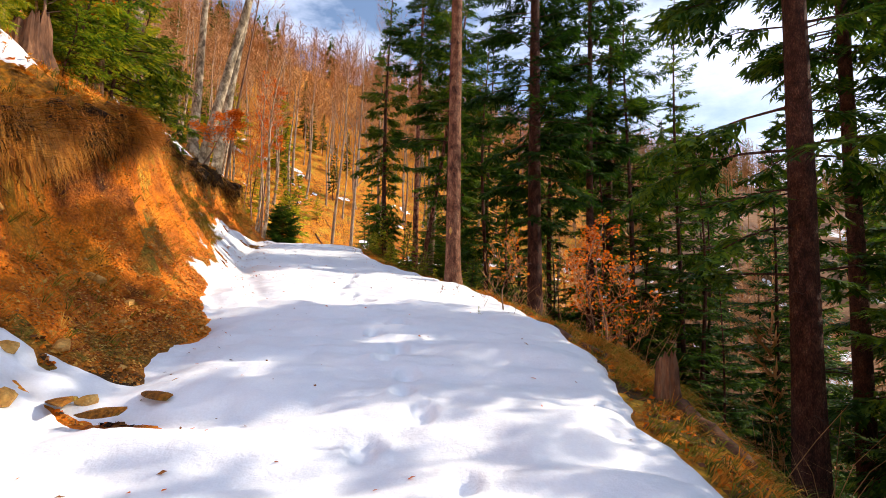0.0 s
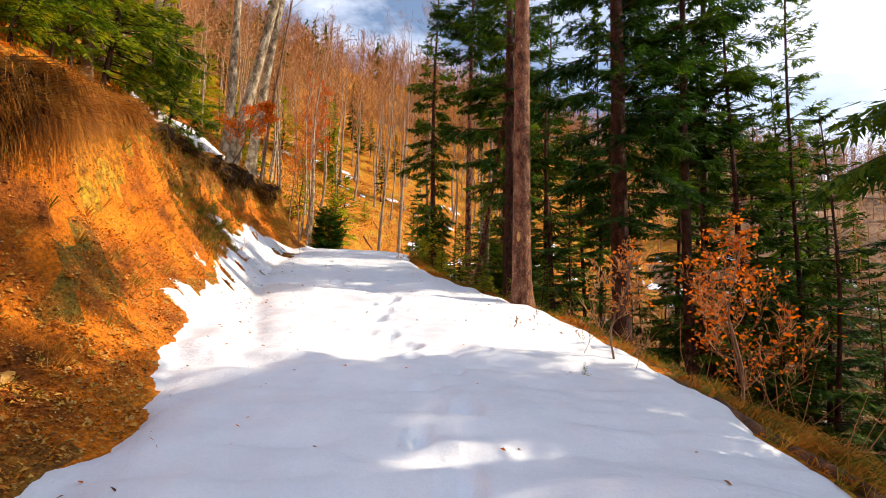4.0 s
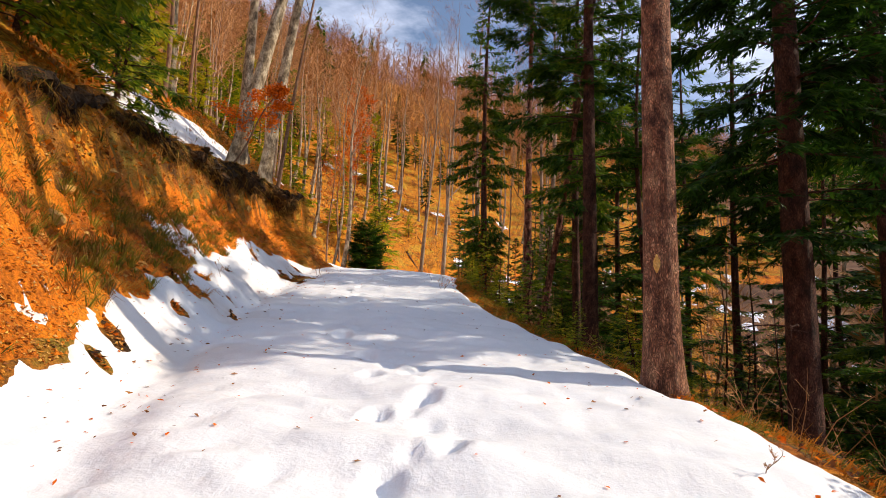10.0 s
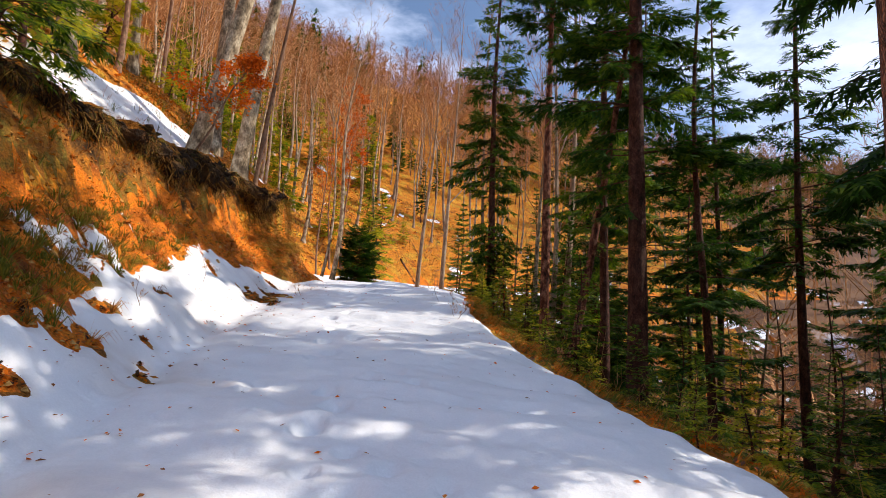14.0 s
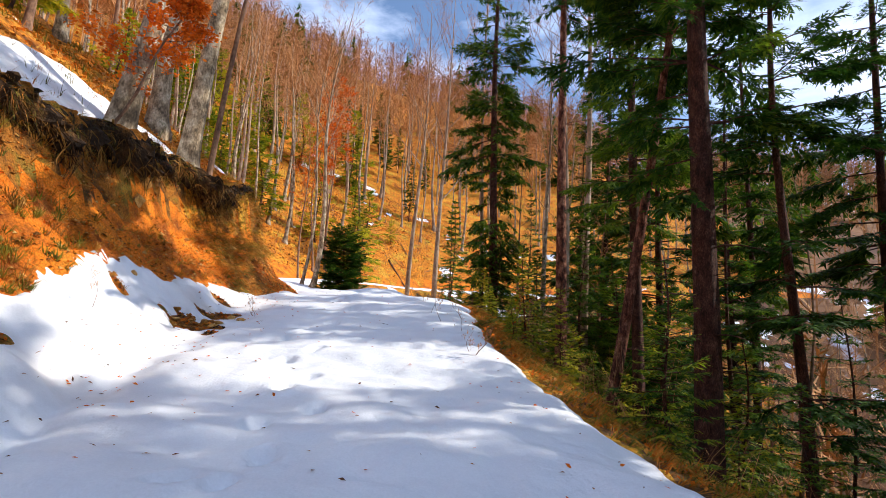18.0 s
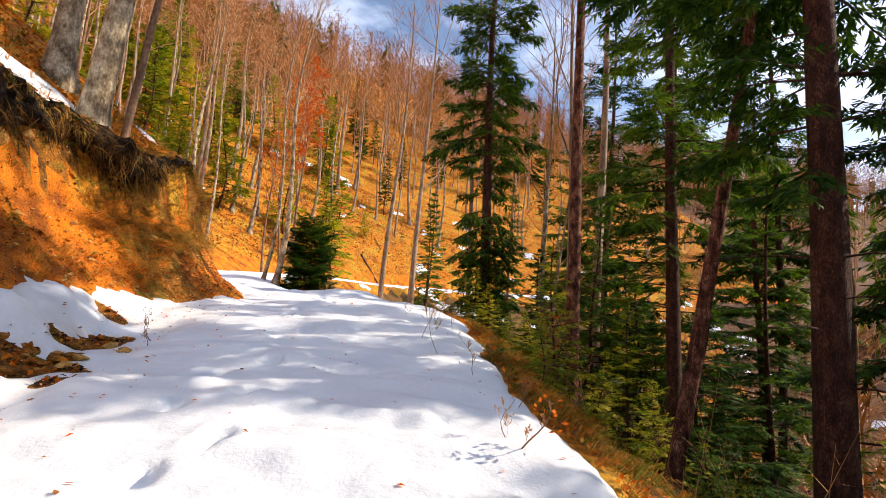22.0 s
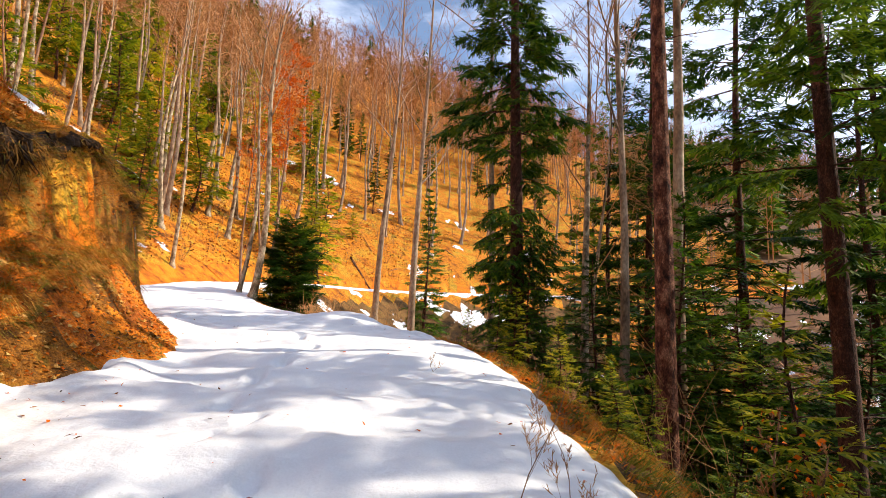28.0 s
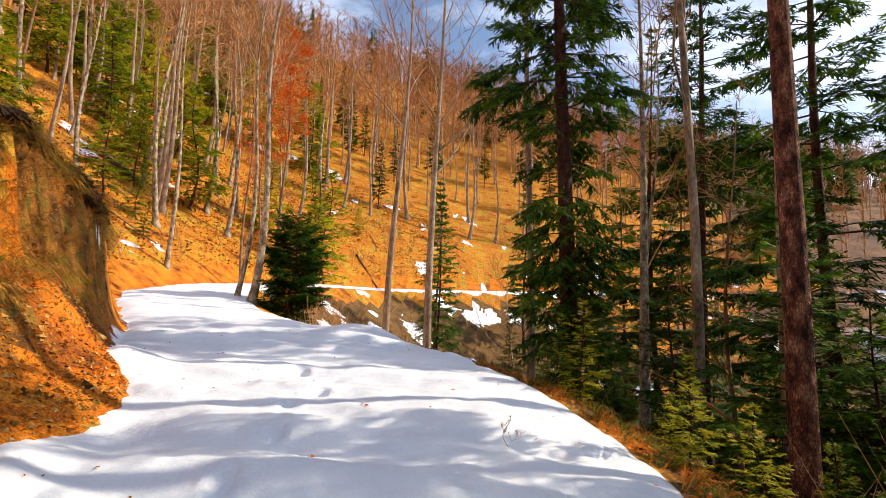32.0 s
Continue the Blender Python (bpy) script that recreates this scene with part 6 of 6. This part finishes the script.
again(YOUNG[1], -3.2, 35.7, 130, 0.5)

blaze = Pile()
for k in range(5):
    a0, a1 = -2.25 + 0.075 * k, -2.25 + 0.075 * (k + 1)
    h0, h1 = 0.125 * (1 - abs(k - 2.5) / 3.2), 0.125 * (1 - abs(k - 1.5) / 3.2)
    blaze.quad(*(Vector((0.3 + 0.209 * math.cos(a), 14.75 + 0.209 * math.sin(a), 3.86 + z)) for a, z in ((a0, -h0), (a1, -h1), (a1, h1), (a0, h0))))
trunk_a = [o for o in bpy.data.objects if o.get("label", "").startswith("tall straight spruce")][0]
mark = part("blaze", blaze.mesh("blaze", STONE, smooth=False), trunk_a, "pale chipped patch in the bark")
mark.matrix_parent_inverse = trunk_a.matrix_basis.inverted()

# bare undergrowth on the slope below
bush = Pile()
rs = random.Random(55)
for c, r in many_places(420, right_edge(6, 40, 1.6, 12), 56) + many_places(260, right_edge(36, 62, 0.4, 9), 57):
    for _ in range(5):
        w = Vector((r.uniform(-0.6, 0.6), r.uniform(-0.6, 0.6), 1)).normalized()
        ln = r.uniform(0.5, 1.9)
        m = c + w * ln * 0.6
        bush.tube([c - Vector((0, 0, 0.1)), m, m + (w + Vector((r.uniform(-0.5, 0.5), r.uniform(-0.5, 0.5), 0))) * ln * 0.4], [0.008, 0.005, 0.002], 3, cap=False)
        for _ in range(4):
            q = c + w * ln * r.uniform(0.3, 0.8)
            t = q + Vector((r.uniform(-1, 1), r.uniform(-1, 1), r.uniform(-0.1, 0.8))) * ln * 0.3
            s = Vector((0.004, 0.004, 0))
            bush.tri(q - s, q + s, t)
tagged(new("undergrowth", bush.mesh("undergrowth", TWIG)), "thin bare brown undergrowth on the slope", "bushes", kind="stuff")

# brushwood on the far hillside
brush = Pile()
for c, r in many_places(420, on_hill, 58):
    for _ in range(4):
        w = Vector((r.uniform(-0.7, 0.7), r.uniform(-0.7, 0.7), 1)).normalized()
        ln = r.uniform(0.5, 2.2)
        m = c + w * ln * 0.6
        brush.tube([c - Vector((0, 0, 0.1)), m, m + (w + Vector((r.uniform(-0.6, 0.6), r.uniform(-0.6, 0.6), 0))) * ln * 0.4], [0.014, 0.009, 0.004], 3, cap=False)
        for _ in range(3):
            q = c + w * ln * r.uniform(0.3, 0.8)
            a = Vector((0.007, 0.007, 0))
            brush.tri(q - a, q + a, q + Vector((r.uniform(-1, 1), r.uniform(-1, 1), r.uniform(-0.1, 0.8))) * ln * 0.35)
tagged(new("hill_brushwood", brush.mesh("hill_brushwood", BARK_BROWN)), "thin bare brushwood on the leafy hillside", "bushes", kind="stuff")
lying = random.Random(59)
for k in range(16):
    x, y = on_hill(lying)
    a, ln = lying.uniform(0, 6.28), lying.uniform(1.5, 4.5)
    fallen("dead_branch", "dead branch lying on the leafy hillside", (x, y), (x + math.cos(a) * ln, y + math.sin(a) * ln), 0.06, 0.025, 260 + k, BARK_BROWN, "branch")

# crumbs on the snow
crumbs = Pile()
rs = random.Random(91)
spots = []
for k in range(1000):
    y = rs.uniform(1.5, 36) if k % 2 else rs.uniform(11, 27)
    i = int(np.argmin(np.abs(LINE[:, 1] - y)))
    side = rs.random()
    d = -LINE[i, 3] + abs(rs.gauss(0, 0.9)) if side < 0.6 else rs.uniform(-LINE[i, 3], LINE[i, 3])
    if side > 0.9:
        d = LINE[i, 3] - abs(rs.gauss(0, 0.5))
    spots.append((LINE[i, 0] + d, y))
xs, ys = np.array([p[0] for p in spots]), np.array([p[1] for p in spots])
tops, deep = snow_top(xs, ys), snow_depth(xs, ys)
for (x, y), z, q in zip(spots, tops, deep):
    if q < 0.03:
        continue
    crumbs.slot = rs.randrange(2)
    k = rs.uniform(0.010, 0.032)
    a = Vector((rs.uniform(-1, 1), rs.uniform(-1, 1), rs.uniform(-0.2, 0.3))).normalized()
    b = Vector((-a.y, a.x, rs.uniform(-0.3, 0.3)))
    c = Vector((x, y, float(z) + 0.008))
    crumbs.quad(c - a * k, c + b * k * 0.55, c + a * k, c - b * k * 0.55 + Vector((0, 0, k * 0.3)))
tagged(new("fallen_leaves", crumbs.mesh("fallen_leaves", LEAF_BROWN, LEAF_ORANGE, smooth=False)), "dead leaves and bark crumbs lying on the snow", "leaves", kind="stuff")
